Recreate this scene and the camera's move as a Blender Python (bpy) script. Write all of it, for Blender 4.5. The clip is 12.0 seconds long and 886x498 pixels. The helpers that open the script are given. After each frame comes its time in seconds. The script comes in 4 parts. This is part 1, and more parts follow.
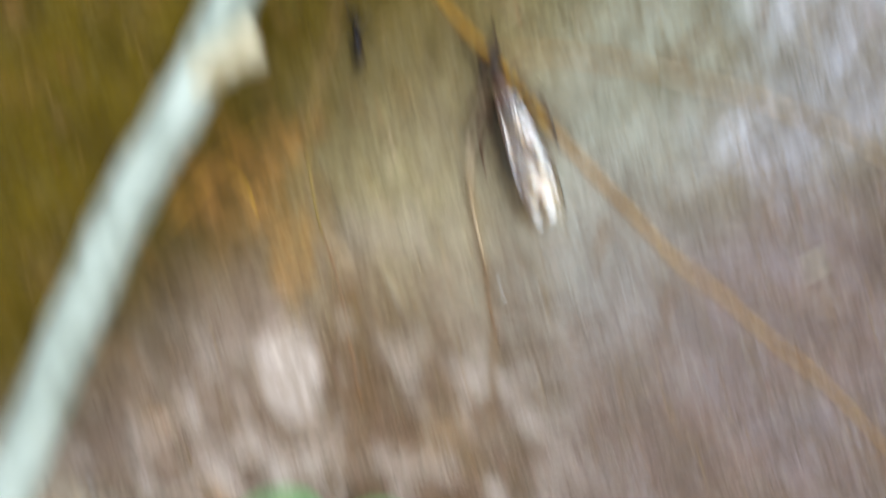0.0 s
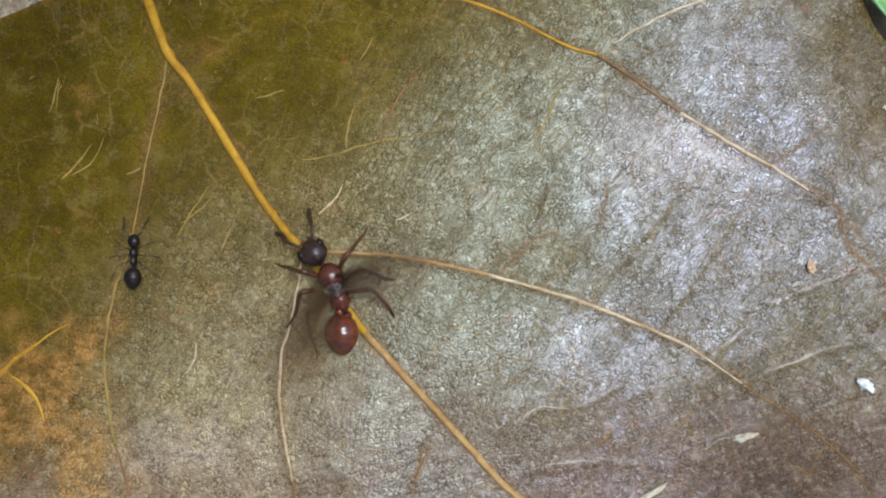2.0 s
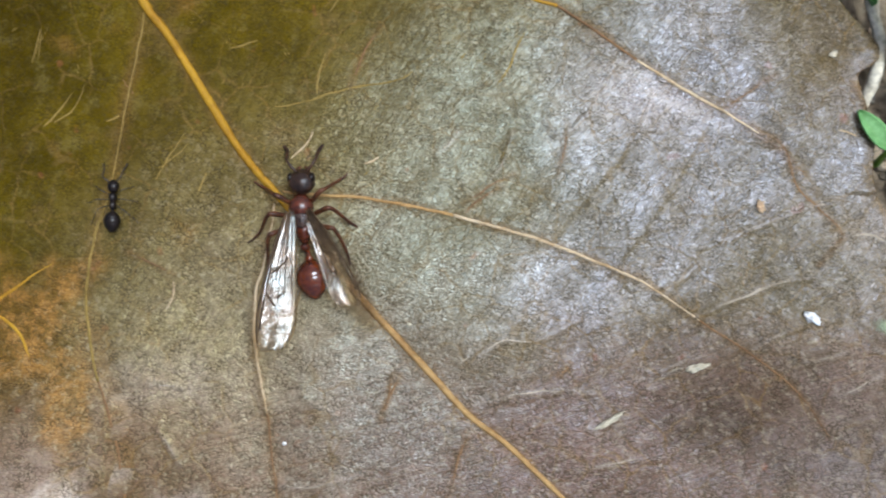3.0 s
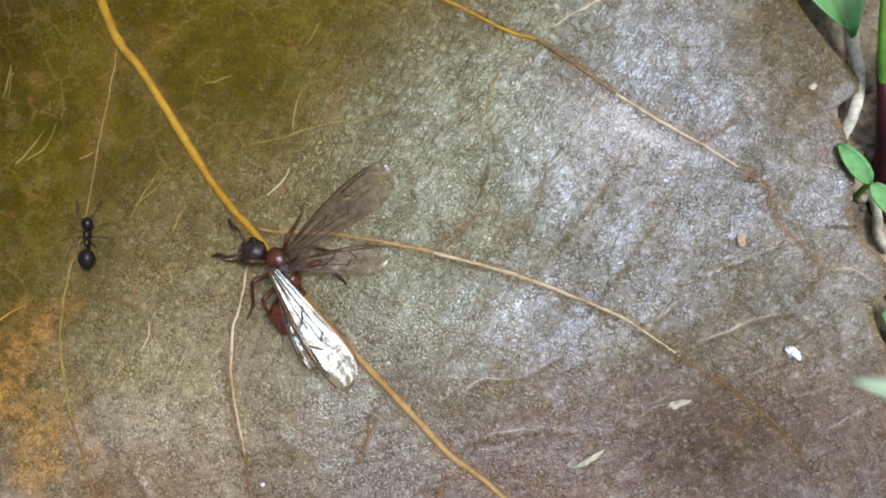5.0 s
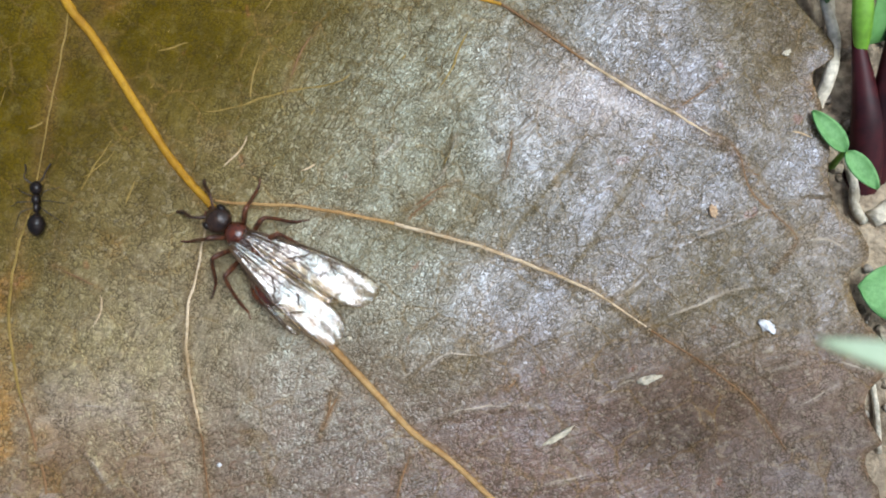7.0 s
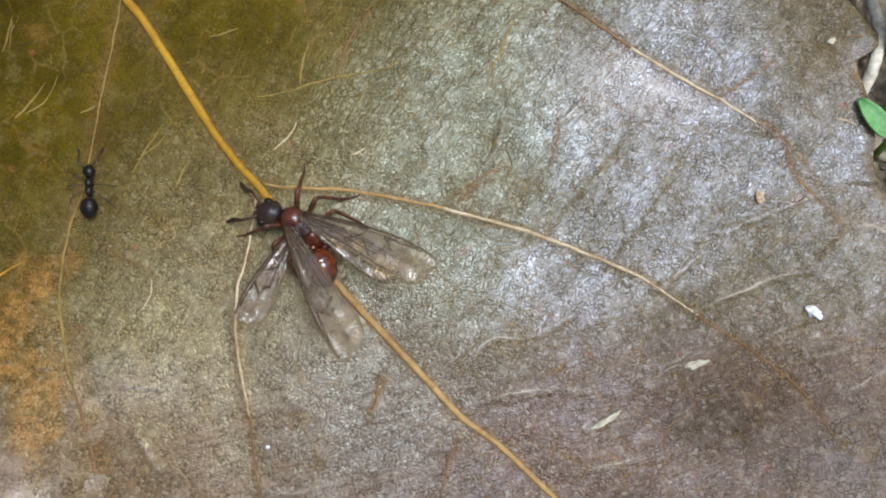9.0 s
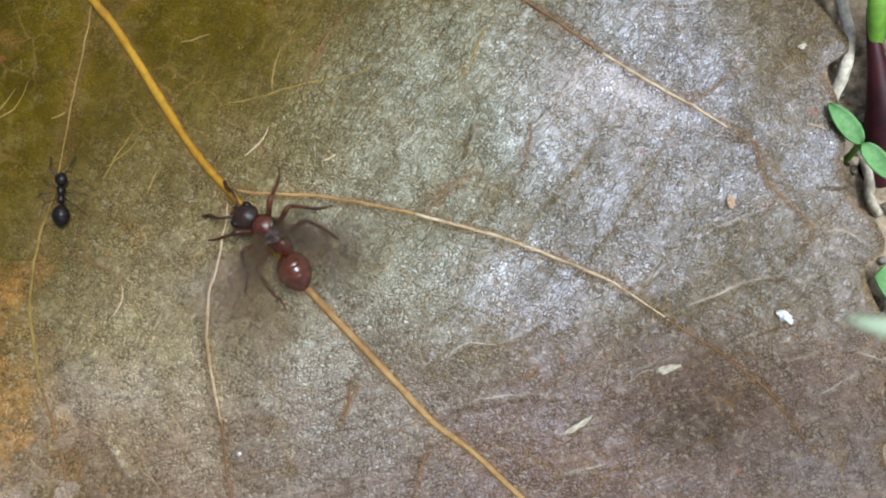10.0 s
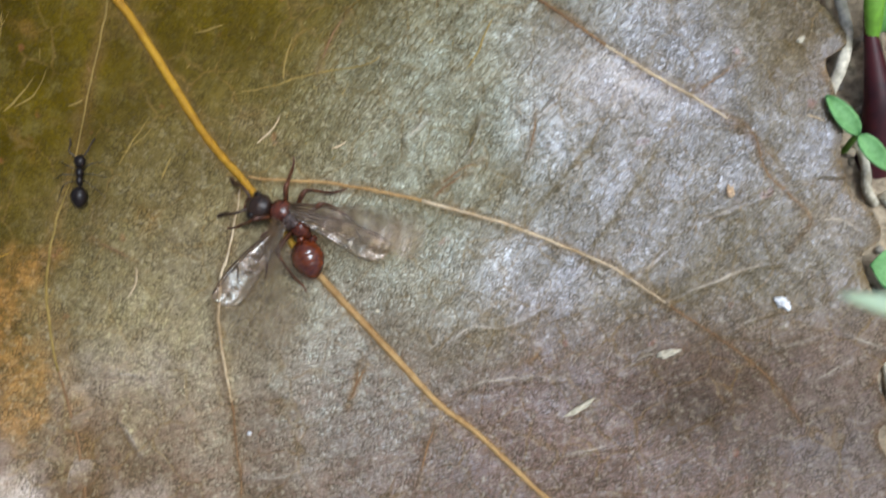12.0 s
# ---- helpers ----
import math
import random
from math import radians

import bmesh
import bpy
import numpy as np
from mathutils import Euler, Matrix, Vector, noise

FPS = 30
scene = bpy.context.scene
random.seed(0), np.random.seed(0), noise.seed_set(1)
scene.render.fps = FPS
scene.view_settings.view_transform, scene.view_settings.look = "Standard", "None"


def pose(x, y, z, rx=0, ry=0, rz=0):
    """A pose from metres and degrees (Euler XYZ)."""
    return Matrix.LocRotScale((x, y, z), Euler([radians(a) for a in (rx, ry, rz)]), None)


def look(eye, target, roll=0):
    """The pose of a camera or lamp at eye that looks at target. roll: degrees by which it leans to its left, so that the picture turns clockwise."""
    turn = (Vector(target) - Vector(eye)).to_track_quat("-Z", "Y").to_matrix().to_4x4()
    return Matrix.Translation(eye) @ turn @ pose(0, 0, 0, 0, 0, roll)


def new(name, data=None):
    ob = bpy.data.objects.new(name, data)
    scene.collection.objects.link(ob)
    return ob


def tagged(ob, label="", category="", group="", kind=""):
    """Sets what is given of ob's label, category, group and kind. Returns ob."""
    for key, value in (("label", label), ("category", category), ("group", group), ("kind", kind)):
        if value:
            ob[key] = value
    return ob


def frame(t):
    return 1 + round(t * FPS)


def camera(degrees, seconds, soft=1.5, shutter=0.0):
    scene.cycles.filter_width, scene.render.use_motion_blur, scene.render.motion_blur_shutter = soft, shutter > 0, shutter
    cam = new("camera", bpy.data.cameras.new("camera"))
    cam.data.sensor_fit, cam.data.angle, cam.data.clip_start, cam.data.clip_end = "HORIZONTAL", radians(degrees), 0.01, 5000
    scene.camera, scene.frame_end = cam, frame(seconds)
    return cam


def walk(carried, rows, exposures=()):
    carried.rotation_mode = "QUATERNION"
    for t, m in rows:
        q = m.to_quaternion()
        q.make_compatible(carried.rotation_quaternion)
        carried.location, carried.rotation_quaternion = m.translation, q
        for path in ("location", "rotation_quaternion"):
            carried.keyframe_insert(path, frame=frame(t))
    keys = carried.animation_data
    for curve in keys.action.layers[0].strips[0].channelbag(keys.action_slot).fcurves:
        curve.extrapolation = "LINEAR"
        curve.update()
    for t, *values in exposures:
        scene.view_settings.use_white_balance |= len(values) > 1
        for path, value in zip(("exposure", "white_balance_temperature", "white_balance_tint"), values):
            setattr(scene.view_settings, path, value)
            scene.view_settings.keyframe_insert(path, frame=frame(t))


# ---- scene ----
# ---- camera ----
cam = camera(60.0, 12.0, soft=1.8, shutter=0.8)
cam.data.dof.use_dof, cam.data.dof.focus_distance, cam.data.dof.aperture_fstop = True, 0.0685, 14.0
PATH = [
    (0.0, -0.01692, -0.01895, 0.07257, 4.07, 1.57, -0.37),
    (0.034, -0.01590, -0.02210, 0.07200, 3.80, 1.30, 0.0),
    (0.1, -0.01028, -0.02434, 0.07022, 3.39, 0.83, 0.79),
    (0.2, -0.00875, -0.02077, 0.07052, 4.58, 0.35, 0.39),
    (0.3, -0.00691, -0.01382, 0.07050, 4.78, 1.45, 0.56),
    (0.4, -0.00688, -0.01032, 0.06996, 4.42, 0.73, 0.32),
    (0.5, -0.00242, -0.00657, 0.06994, 4.64, 0.01, 0.24),
    (0.6, -0.00005, -0.00366, 0.06981, 6.19, 0.19, 1.41),
    (0.7, 0.00143, 0.00033, 0.06973, 7.23, 0.09, 1.35),
    (0.8, 0.00410, 0.00331, 0.07045, 7.75, 1.73, 1.20),
    (1.0, 0.00317, -0.00020, 0.06855, 6.52, 0.08, 0.47),
    (1.3, 0.00576, -0.00128, 0.06711, 4.72, -0.27, -0.56),
    (1.5, 0.00163, -0.00542, 0.06667, 5.86, -0.15, 0.07),
    (2.0, -0.00141, -0.00039, 0.06727, 4.80, 0.61, 0.32),
    (2.5, -0.00104, 0.00005, 0.06885, 4.46, 0.46, -0.03),
    (3.0, 0.00120, -0.00546, 0.06998, 4.41, 0.28, 0.01),
    (3.5, 0.00289, -0.00473, 0.06969, 4.05, -0.12, -0.17),
    (3.7, 0.00201, -0.00430, 0.06967, 4.05, 0.07, 0.04),
    (5.3, 0.00246, -0.00161, 0.06952, 4.24, -0.33, -0.50),
    (5.5, 0.00093, -0.00264, 0.06905, 4.30, -0.33, -0.41),
    (6.0, 0.00104, -0.00556, 0.06730, 4.40, -0.61, -0.25),
    (6.5, 0.00287, -0.00757, 0.06609, 4.75, -0.54, -0.43),
    (7.0, 0.00519, -0.00422, 0.06719, 4.25, -0.66, -0.70),
    (7.5, 0.00324, -0.00711, 0.06705, 4.79, -0.61, -0.41),
    (7.7, 0.00205, -0.00666, 0.06716, 4.89, -0.46, -0.43),
    (9.3, 0.00124, -0.00658, 0.06743, 5.13, -0.45, -0.40),
    (9.5, 0.00365, -0.00420, 0.06796, 5.12, -0.45, -0.60),
    (10.0, 0.00322, -0.00611, 0.06742, 5.10, -0.86, -0.58),
    (10.5, 0.00319, -0.00182, 0.06881, 5.32, -0.88, -0.54),
    (11.0, -0.00105, 0.00059, 0.07023, 5.66, -0.24, -0.47),
    (11.5, 0.00052, -0.01064, 0.06829, 5.63, -0.86, -0.10),
    (12.0, 0.00279, -0.00792, 0.06894, 5.44, -0.75, -0.24),
]
walk(cam, [(t, pose(*p)) for t, *p in PATH], exposures=[(0.0, 0.88), (0.3, 0.68), (0.8, 0.88), (1.0, 0.96), (1.4, 0.80), (3.0, 0.82), (11.0, 0.82), (12.0, 0.75)])

# ---- light: a bright overcast sky, brightest high in the east-north-east ----
SUN_DIR = Vector((0.30, 0.15, 0.94)).normalized()
world = bpy.data.worlds.new("sky")
scene.world = world
world.use_nodes = True
wn = world.node_tree.nodes
sky = wn.new("ShaderNodeTexSky")
sky.sky_type, sky.sun_disc = "NISHITA", False
sky.sun_elevation = math.asin(SUN_DIR.z)
sky.sun_rotation = math.atan2(SUN_DIR.x, SUN_DIR.y)
sky.dust_density = 4.0
world.node_tree.links.new(sky.outputs[0], wn["Background"].inputs[0])
wn["Background"].inputs[1].default_value = 0.10
sun = new("sun", bpy.data.lights.new("sun", "SUN"))
sun.data.energy, sun.data.angle, sun.data.color = 1.95, radians(23), (0.645, 0.82, 1.0)
sun.matrix_world = look(SUN_DIR, (0, 0, 0))

MM = 0.001


# ---- materials ----
class Mat:
    """A node material with a Principled shader and short helpers to wire it."""

    def __init__(self, name, rough=0.5, spec=0.5, coat=0.0):
        self.m = bpy.data.materials.new(name)
        self.m.use_nodes = True
        self.nt = self.m.node_tree
        self.b = self.nt.nodes["Principled BSDF"]
        self.set("Roughness", rough)
        self.set("Specular IOR Level", spec)
        self.set("Coat Weight", coat)
        self.coords = self.nt.nodes.new("ShaderNodeTexCoord")

    def set(self, key, value):
        sock = self.b.inputs[key]
        if isinstance(value, bpy.types.NodeSocket):
            self.nt.links.new(value, sock)
        else:
            sock.default_value = value
        return self

    def feed(self, node, key, value):
        if isinstance(value, bpy.types.NodeSocket):
            self.nt.links.new(value, node.inputs[key])
        else:
            node.inputs[key].default_value = value

    def place(self, scale=(1, 1, 1), turn=0.0):
        """Object coordinates turned about z (degrees), then scaled along the turned axes."""
        n = self.nt.nodes.new("ShaderNodeMapping")
        self.nt.links.new(self.coords.outputs["Object"], n.inputs[0])
        n.inputs["Rotation"].default_value = (0, 0, radians(-turn))
        k = self.nt.nodes.new("ShaderNodeMapping")
        self.nt.links.new(n.outputs[0], k.inputs[0])
        k.inputs["Scale"].default_value = scale
        return k.outputs[0]

    def noise(self, scale, detail=4.0, rough=0.6, vector=None):
        n = self.nt.nodes.new("ShaderNodeTexNoise")
        self.feed(n, "Vector", vector or self.coords.outputs["Object"])
        n.inputs["Scale"].default_value = scale
        n.inputs["Detail"].default_value = detail
        n.inputs["Roughness"].default_value = rough
        return n.outputs[0]

    def noise_colour(self, scale):
        n = self.nt.nodes.new("ShaderNodeTexNoise")
        self.feed(n, "Vector", self.coords.outputs["Object"])
        n.inputs["Scale"].default_value = scale
        return n.outputs["Color"]

    def cells(self, scale, feature="F1", vector=None):
        n = self.nt.nodes.new("ShaderNodeTexVoronoi")
        n.feature = feature
        self.feed(n, "Vector", vector or self.coords.outputs["Object"])
        n.inputs["Scale"].default_value = scale
        return n.outputs[0]

    def cell_value(self, scale, vector):
        """One random value for each cell of the same pattern."""
        n = self.nt.nodes.new("ShaderNodeTexVoronoi")
        self.feed(n, "Vector", vector)
        n.inputs["Scale"].default_value = scale
        split = self.nt.nodes.new("ShaderNodeSeparateColor")
        self.nt.links.new(n.outputs["Color"], split.inputs[0])
        return split.outputs[0]

    def span(self, value, a, b, lo=0.0, hi=1.0):
        n = self.nt.nodes.new("ShaderNodeMapRange")
        n.interpolation_type = "SMOOTHSTEP"
        self.feed(n, 0, value)
        for i, v in enumerate((a, b, lo, hi)):
            n.inputs[i + 1].default_value = v
        return n.outputs[0]

    def math(self, op, a, b):
        n = self.nt.nodes.new("ShaderNodeMath")
        n.operation = op
        self.feed(n, 0, a)
        self.feed(n, 1, b)
        return n.outputs[0]

    def mix(self, fac, a, b, kind="MIX"):
        n = self.nt.nodes.new("ShaderNodeMix")
        n.data_type, n.blend_type = "RGBA", kind
        self.feed(n, 0, fac)
        for key, v in ((6, a), (7, b)):
            if isinstance(v, tuple):
                v = (*v, 1.0)
            self.feed(n, key, v)
        return n.outputs[2]

    def attr(self, name):
        n = self.nt.nodes.new("ShaderNodeAttribute")
        n.attribute_name = name
        return n.outputs["Fac"]

    def bump(self, height, distance, strength=1.0, normal=None):
        n = self.nt.nodes.new("ShaderNodeBump")
        n.inputs["Strength"].default_value = strength
        n.inputs["Distance"].default_value = distance
        self.feed(n, "Height", height)
        if normal:
            self.nt.links.new(normal, n.inputs["Normal"])
        return n.outputs[0]


def simple(name, color, dark, scale, rough=0.5, spec=0.5, coat=0.0, bump=0.0, fine=4.0):
    """Two-tone mottled material with grain and relief."""
    k = Mat(name, rough, spec, coat)
    n = k.noise(scale, 5)
    f = k.noise(scale * fine, 4)
    k.set("Base Color", k.mix(k.span(k.math("ADD", k.math("MULTIPLY", n, 0.6), k.math("MULTIPLY", f, 0.4)), 0.35, 0.65), dark, color))
    if bump:
        k.set("Normal", k.bump(f, bump))
    return k.m


def leaf_material():
    """Dried leaf: brown to olive pigment zones, a skin of tiny domed cells parted by dark cracks, rusty net veins, and
    a gloss that mirrors the sky, painted by zone.
    """
    k = Mat("dead_leaf", 0.4, 0.5)
    grain = k.noise(3600, 3, 0.7)
    speck = k.noise(1500, 4, 0.7)
    tuft = k.noise(480, 5, 0.7)
    warp = k.mix(0.0009, k.coords.outputs["Object"], k.noise_colour(1700), "ADD")
    edge = k.cells(2500, "DISTANCE_TO_EDGE", warp)
    dome = k.span(edge, 0.0, 0.36)
    gap = k.span(edge, 0.02, 0.15, 1.0, 0.0)
    # the cracks are open in some places and closed in others
    gap = k.math("MULTIPLY", gap, k.span(k.noise(620, 4, 0.7), 0.36, 0.62, 0.18, 1.0))
    bead = k.cell_value(2500, warp)
    blot = k.noise(150, 6, 0.65)
    patch = k.span(k.noise(230, 6, 0.72), 0.48, 0.66)
    long_warp = k.mix(0.0016, k.coords.outputs["Object"], k.noise_colour(420), "ADD")
    crack = k.span(k.cells(620, "DISTANCE_TO_EDGE", long_warp), 0.0, 0.05)
    broken = k.math("MAXIMUM", crack, k.span(k.noise(330, 3), 0.42, 0.54))
    net = k.span(k.cells(260, "DISTANCE_TO_EDGE", long_warp), 0.0, 0.05)
    crease = k.noise(1.0, 4, 0.65, k.place((420, 1500, 600), 52))
    fold = k.noise(1.0, 4, 0.65, k.place((240, 1300, 600), 20))
    zone = k.attr("brown")
    olive_zone = k.attr("olive")
    sheen_mask = k.attr("sheen_mask")
    brown = k.mix(k.span(blot, 0.35, 0.65), (0.122, 0.066, 0.036), (0.190, 0.107, 0.064))
    tan = k.mix(k.span(blot, 0.35, 0.68), (0.114, 0.079, 0.026), (0.184, 0.132, 0.055))
    col = k.mix(zone, tan, brown)
    col = k.mix(k.math("MULTIPLY", patch, 0.45), col, (0.122, 0.082, 0.036))
    col = k.mix(k.math("MULTIPLY", k.attr("dark_zone"), 0.6), col, (0.056, 0.040, 0.027))
    # pale torn patches, with some of the sheen painted into the colour
    col = k.mix(k.attr("pale"), col, k.mix(k.span(tuft, 0.35, 0.65), (0.40, 0.30, 0.23), (0.66, 0.54, 0.44)))
    olive = k.mix(k.span(blot, 0.35, 0.65), (0.062, 0.040, 0.0012), (0.112, 0.073, 0.004))
    olive = k.mix(k.span(tuft, 0.50, 0.70, 0.0, 0.5), olive, (0.175, 0.130, 0.035))
    col = k.mix(olive_zone, col, olive)
    rust = k.mix(k.span(k.noise(420, 5, 0.7), 0.38, 0.62), (0.115, 0.058, 0.010), (0.36, 0.17, 0.042))
    col = k.mix(k.attr("rust"), col, rust)
    # brown bands along the veins, some shade painted in, and the finest vein net
    vein_brown = k.mix(k.span(tuft, 0.35, 0.65), (0.120, 0.062, 0.020), (0.215, 0.115, 0.042))
    col = k.mix(k.math("MULTIPLY", k.attr("halo"), 0.8), col, vein_brown)
    col = k.mix(k.math("MULTIPLY", k.attr("ridge"), k.span(olive_zone, 0.0, 1.0, 0.36, 0.12)), col, (0.38, 0.31, 0.24))
    netted = k.math("MULTIPLY", k.span(net, 0.0, 1.0, 1.0, 0.0), k.span(k.noise(130, 3), 0.40, 0.62, 0.0, 0.42))
    col = k.mix(netted, col, (0.24, 0.140, 0.040))
    col = k.mix(k.span(k.noise(170, 4, 0.65), 0.54, 0.70, 0.0, 0.30), col, (0.160, 0.094, 0.045))
    col = k.mix(k.span(k.noise(380, 2, 0.5), 0.70, 0.76, 0.0, 0.5), col, (0.26, 0.085, 0.035))
    # single cells differ a little in tint
    col = k.mix(k.math("MULTIPLY", k.span(bead, 0.62, 1.0, 0.0, 0.26), k.span(olive_zone, 0.2, 1.0, 1.0, 0.12)), col, (0.34, 0.27, 0.165))
    col = k.mix(k.span(bead, 0.0, 0.30, 0.24, 0.0), col, (0.062, 0.044, 0.016))
    col = k.mix(k.span(grain, 0.32, 0.55, 0.30, 0.0), col, (0.040, 0.030, 0.012))
    col = k.mix(k.span(broken, 0.0, 1.0, 0.16, 0.0), col, (0.032, 0.022, 0.010))
    col = k.mix(k.math("MULTIPLY", gap, k.span(olive_zone, 0.3, 1.0, 0.70, 0.55)), col, (0.030, 0.021, 0.009))
    col = k.mix(k.math("MULTIPLY", k.span(speck, 0.57, 0.70, 0.0, 0.40), k.span(olive_zone, 0.0, 0.8, 1.0, 0.08)), col, (0.40, 0.34, 0.22))
    k.set("Base Color", col)
    sparkle = k.math("MULTIPLY", k.span(bead, 0.0, 1.0, 0.78, 1.08), k.span(gap, 0.0, 1.0, 1.04, 0.30))
    sparkle = k.math("MULTIPLY", sparkle, k.span(speck, 0.34, 0.64, 0.80, 1.05))
    sparkle = k.math("MULTIPLY", sparkle, k.math("MULTIPLY", k.span(patch, 0.0, 1.0, 1.0, 0.78), k.span(blot, 0.35, 0.65, 0.80, 1.05)))
    sparkle = k.math("MULTIPLY", sparkle, k.math("MULTIPLY", k.span(net, 0.0, 1.0, 0.72, 1.0), k.span(broken, 0.0, 1.0, 0.88, 1.0)))
    # brushed streaks along the side veins, and broad dull and bright fields
    streak = k.mix(zone, k.noise(1.0, 3, 0.55, k.place((90, 420, 300), 52)), k.noise(1.0, 3, 0.55, k.place((80, 420, 300), 20)))
    sparkle = k.math("MULTIPLY", sparkle, k.span(streak, 0.32, 0.68, 0.66, 1.08))
    sparkle = k.math("MULTIPLY", sparkle, k.span(k.noise(85, 4, 0.6), 0.34, 0.66, 0.70, 1.10))
    # the sky's reflection is painted stronger towards the right
    sparkle = k.math("MULTIPLY", sparkle, k.span(k.attr("sheen"), 0.4, 1.0, 0.96, 1.24))
    k.set("IOR", 2.0)
    k.set("Specular IOR Level", k.math("MULTIPLY", k.math("MULTIPLY", k.math("POWER", k.math("ADD", sheen_mask, 0.06), 1.3), 0.78), sparkle))
    # colour of the reflected sky painted in: yellow left, then green, lavender right
    tint = k.mix(k.span(k.attr("sheen"), 0.0, 0.5), (1.0, 0.87, 0.36), (0.86, 1.0, 0.86))
    tint = k.mix(k.span(k.attr("sheen"), 0.5, 1.0), tint, (0.80, 0.85, 1.0))
    k.set("Specular Tint", tint)
    k.set("Roughness", k.span(grain, 0.3, 0.7, 0.30, 0.42))
    n1 = k.bump(dome, 0.00005, 0.72)
    n2 = k.bump(speck, 0.00012, 0.4, n1)
    n3 = k.bump(k.mix(zone, crease, fold), 0.00040, 0.7, n2)
    n4 = k.bump(broken, 0.00005, 0.35, n3)
    k.set("Normal", k.bump(net, 0.00006, 0.4, n4))
    return k.m


def vein_material(name, a, b, run=300):
    """Dry vein: soft streaks, darker scuffs and a grainy skin."""
    k = Mat(name, 0.55, 0.25)
    f = k.noise(3600, 3, 0.7)
    col = k.mix(k.span(k.noise(run, 6, 0.75), 0.34, 0.66), a, b)
    col = k.mix(k.span(k.noise(1900, 4, 0.7), 0.30, 0.46, 0.45, 0.0), col, tuple(0.5 * c for c in a))
    k.set("Base Color", k.mix(k.span(f, 0.58, 0.72, 0.0, 0.3), col, tuple(min(1.0, 1.2 * c) for c in b)))
    k.set("Normal", k.bump(f, 0.00010))
    return k.m


def wing_material(name, tint, gloss):
    """Clear smoky membrane: lets most light through, with a glossy crinkled skin that mirrors the sky."""
    k = Mat(name, 0.5, 0.3)
    nt = k.nt
    k.set("Base Color", k.mix(k.span(k.noise(300, 3), 0.35, 0.65), (0.13, 0.09, 0.05), (0.24, 0.18, 0.11)))
    crinkle = k.bump(k.noise(420, 4, 0.6), 0.0004, 0.5)
    clear = nt.nodes.new("ShaderNodeBsdfTransparent")
    clear.inputs[0].default_value = (*tint, 1)
    body = nt.nodes.new("ShaderNodeMixShader")
    body.inputs[0].default_value = 0.11
    nt.links.new(clear.outputs[0], body.inputs[1])
    nt.links.new(k.b.outputs[0], body.inputs[2])
    shine = nt.nodes.new("ShaderNodeBsdfGlossy")
    nt.links.new(k.mix(k.span(k.noise(380, 2), 0.42, 0.58), (0.86, 0.94, 1.0), (1.0, 0.93, 0.95)), shine.inputs[0])
    shine.inputs["Roughness"].default_value = 0.2
    nt.links.new(crinkle, shine.inputs["Normal"])
    mixer = nt.nodes.new("ShaderNodeMixShader")
    nt.links.new(k.span(k.noise(420, 3), 0.3, 0.7, gloss * 0.6, gloss * 1.4), mixer.inputs[0])
    nt.links.new(body.outputs[0], mixer.inputs[1])
    nt.links.new(shine.outputs[0], mixer.inputs[2])
    nt.links.new(mixer.outputs[0], nt.nodes["Material Output"].inputs[0])
    return k.m


M_LEAF = leaf_material()
M_MIDRIB = vein_material("midrib", (0.29, 0.135, 0.006), (0.44, 0.235, 0.014))
M_MIDRIB_PALE = vein_material("midrib_pale", (0.26, 0.135, 0.042), (0.40, 0.240, 0.088))
M_VEIN = vein_material("side_vein", (0.30, 0.195, 0.090), (0.60, 0.46, 0.29))
M_VEIN_RUST = vein_material("rust_vein", (0.135, 0.066, 0.024), (0.215, 0.112, 0.044))
M_VEIN_PALE = vein_material("pale_vein", (0.20, 0.155, 0.10), (0.40, 0.33, 0.24))
M_VEIN_OLIVE = vein_material("olive_vein", (0.155, 0.098, 0.014), (0.27, 0.175, 0.042))
M_RIM = simple("rolled_rim", (0.78, 0.68, 0.52), (0.52, 0.42, 0.30), 300, 0.6, bump=0.0001)
M_FLAP = simple("leaf_underside", (0.36, 0.27, 0.23), (0.20, 0.145, 0.12), 260, 0.6, bump=0.0002)
M_SOIL = simple("soil", (0.46, 0.36, 0.24), (0.15, 0.112, 0.072), 220, 0.95, 0.2, bump=0.0008)
M_CRUMB = simple("soil_crumb", (0.44, 0.35, 0.24), (0.095, 0.073, 0.048), 400, 0.95, 0.2, bump=0.0003)
M_PEBBLE = simple("pebble", (0.56, 0.50, 0.40), (0.22, 0.185, 0.14), 260, 0.8, 0.3, bump=0.0002)
M_STRAW = simple("dry_stalk", (0.74, 0.66, 0.50), (0.34, 0.29, 0.20), 350, 0.75, 0.3, bump=0.0002)
M_GREYTWIG = simple("grey_twig", (0.50, 0.55, 0.45), (0.27, 0.30, 0.23), 140, 0.7, 0.35, bump=0.0003)
M_TWIGEND = simple("twig_break", (0.70, 0.62, 0.40), (0.48, 0.38, 0.20), 300, 0.8, 0.3, bump=0.0002)
M_GREEN = simple("seed_leaf", (0.17, 0.36, 0.125), (0.10, 0.24, 0.07), 420, 0.6, 0.25, bump=0.00006)
M_BLADE = simple("grass_blade", (0.155, 0.35, 0.105), (0.10, 0.245, 0.06), 150, 0.4, 0.5, bump=0.00005)
M_GREENSTEM = simple("green_stem", (0.17, 0.36, 0.030), (0.11, 0.24, 0.015), 250, 0.45, 0.5)
M_MAROON = simple("maroon_sheath", (0.050, 0.007, 0.008), (0.018, 0.003, 0.004), 200, 0.45, 0.25)
M_PALEBLADE = simple("pale_blade", (0.42, 0.52, 0.34), (0.30, 0.40, 0.22), 150, 0.5, 0.4)
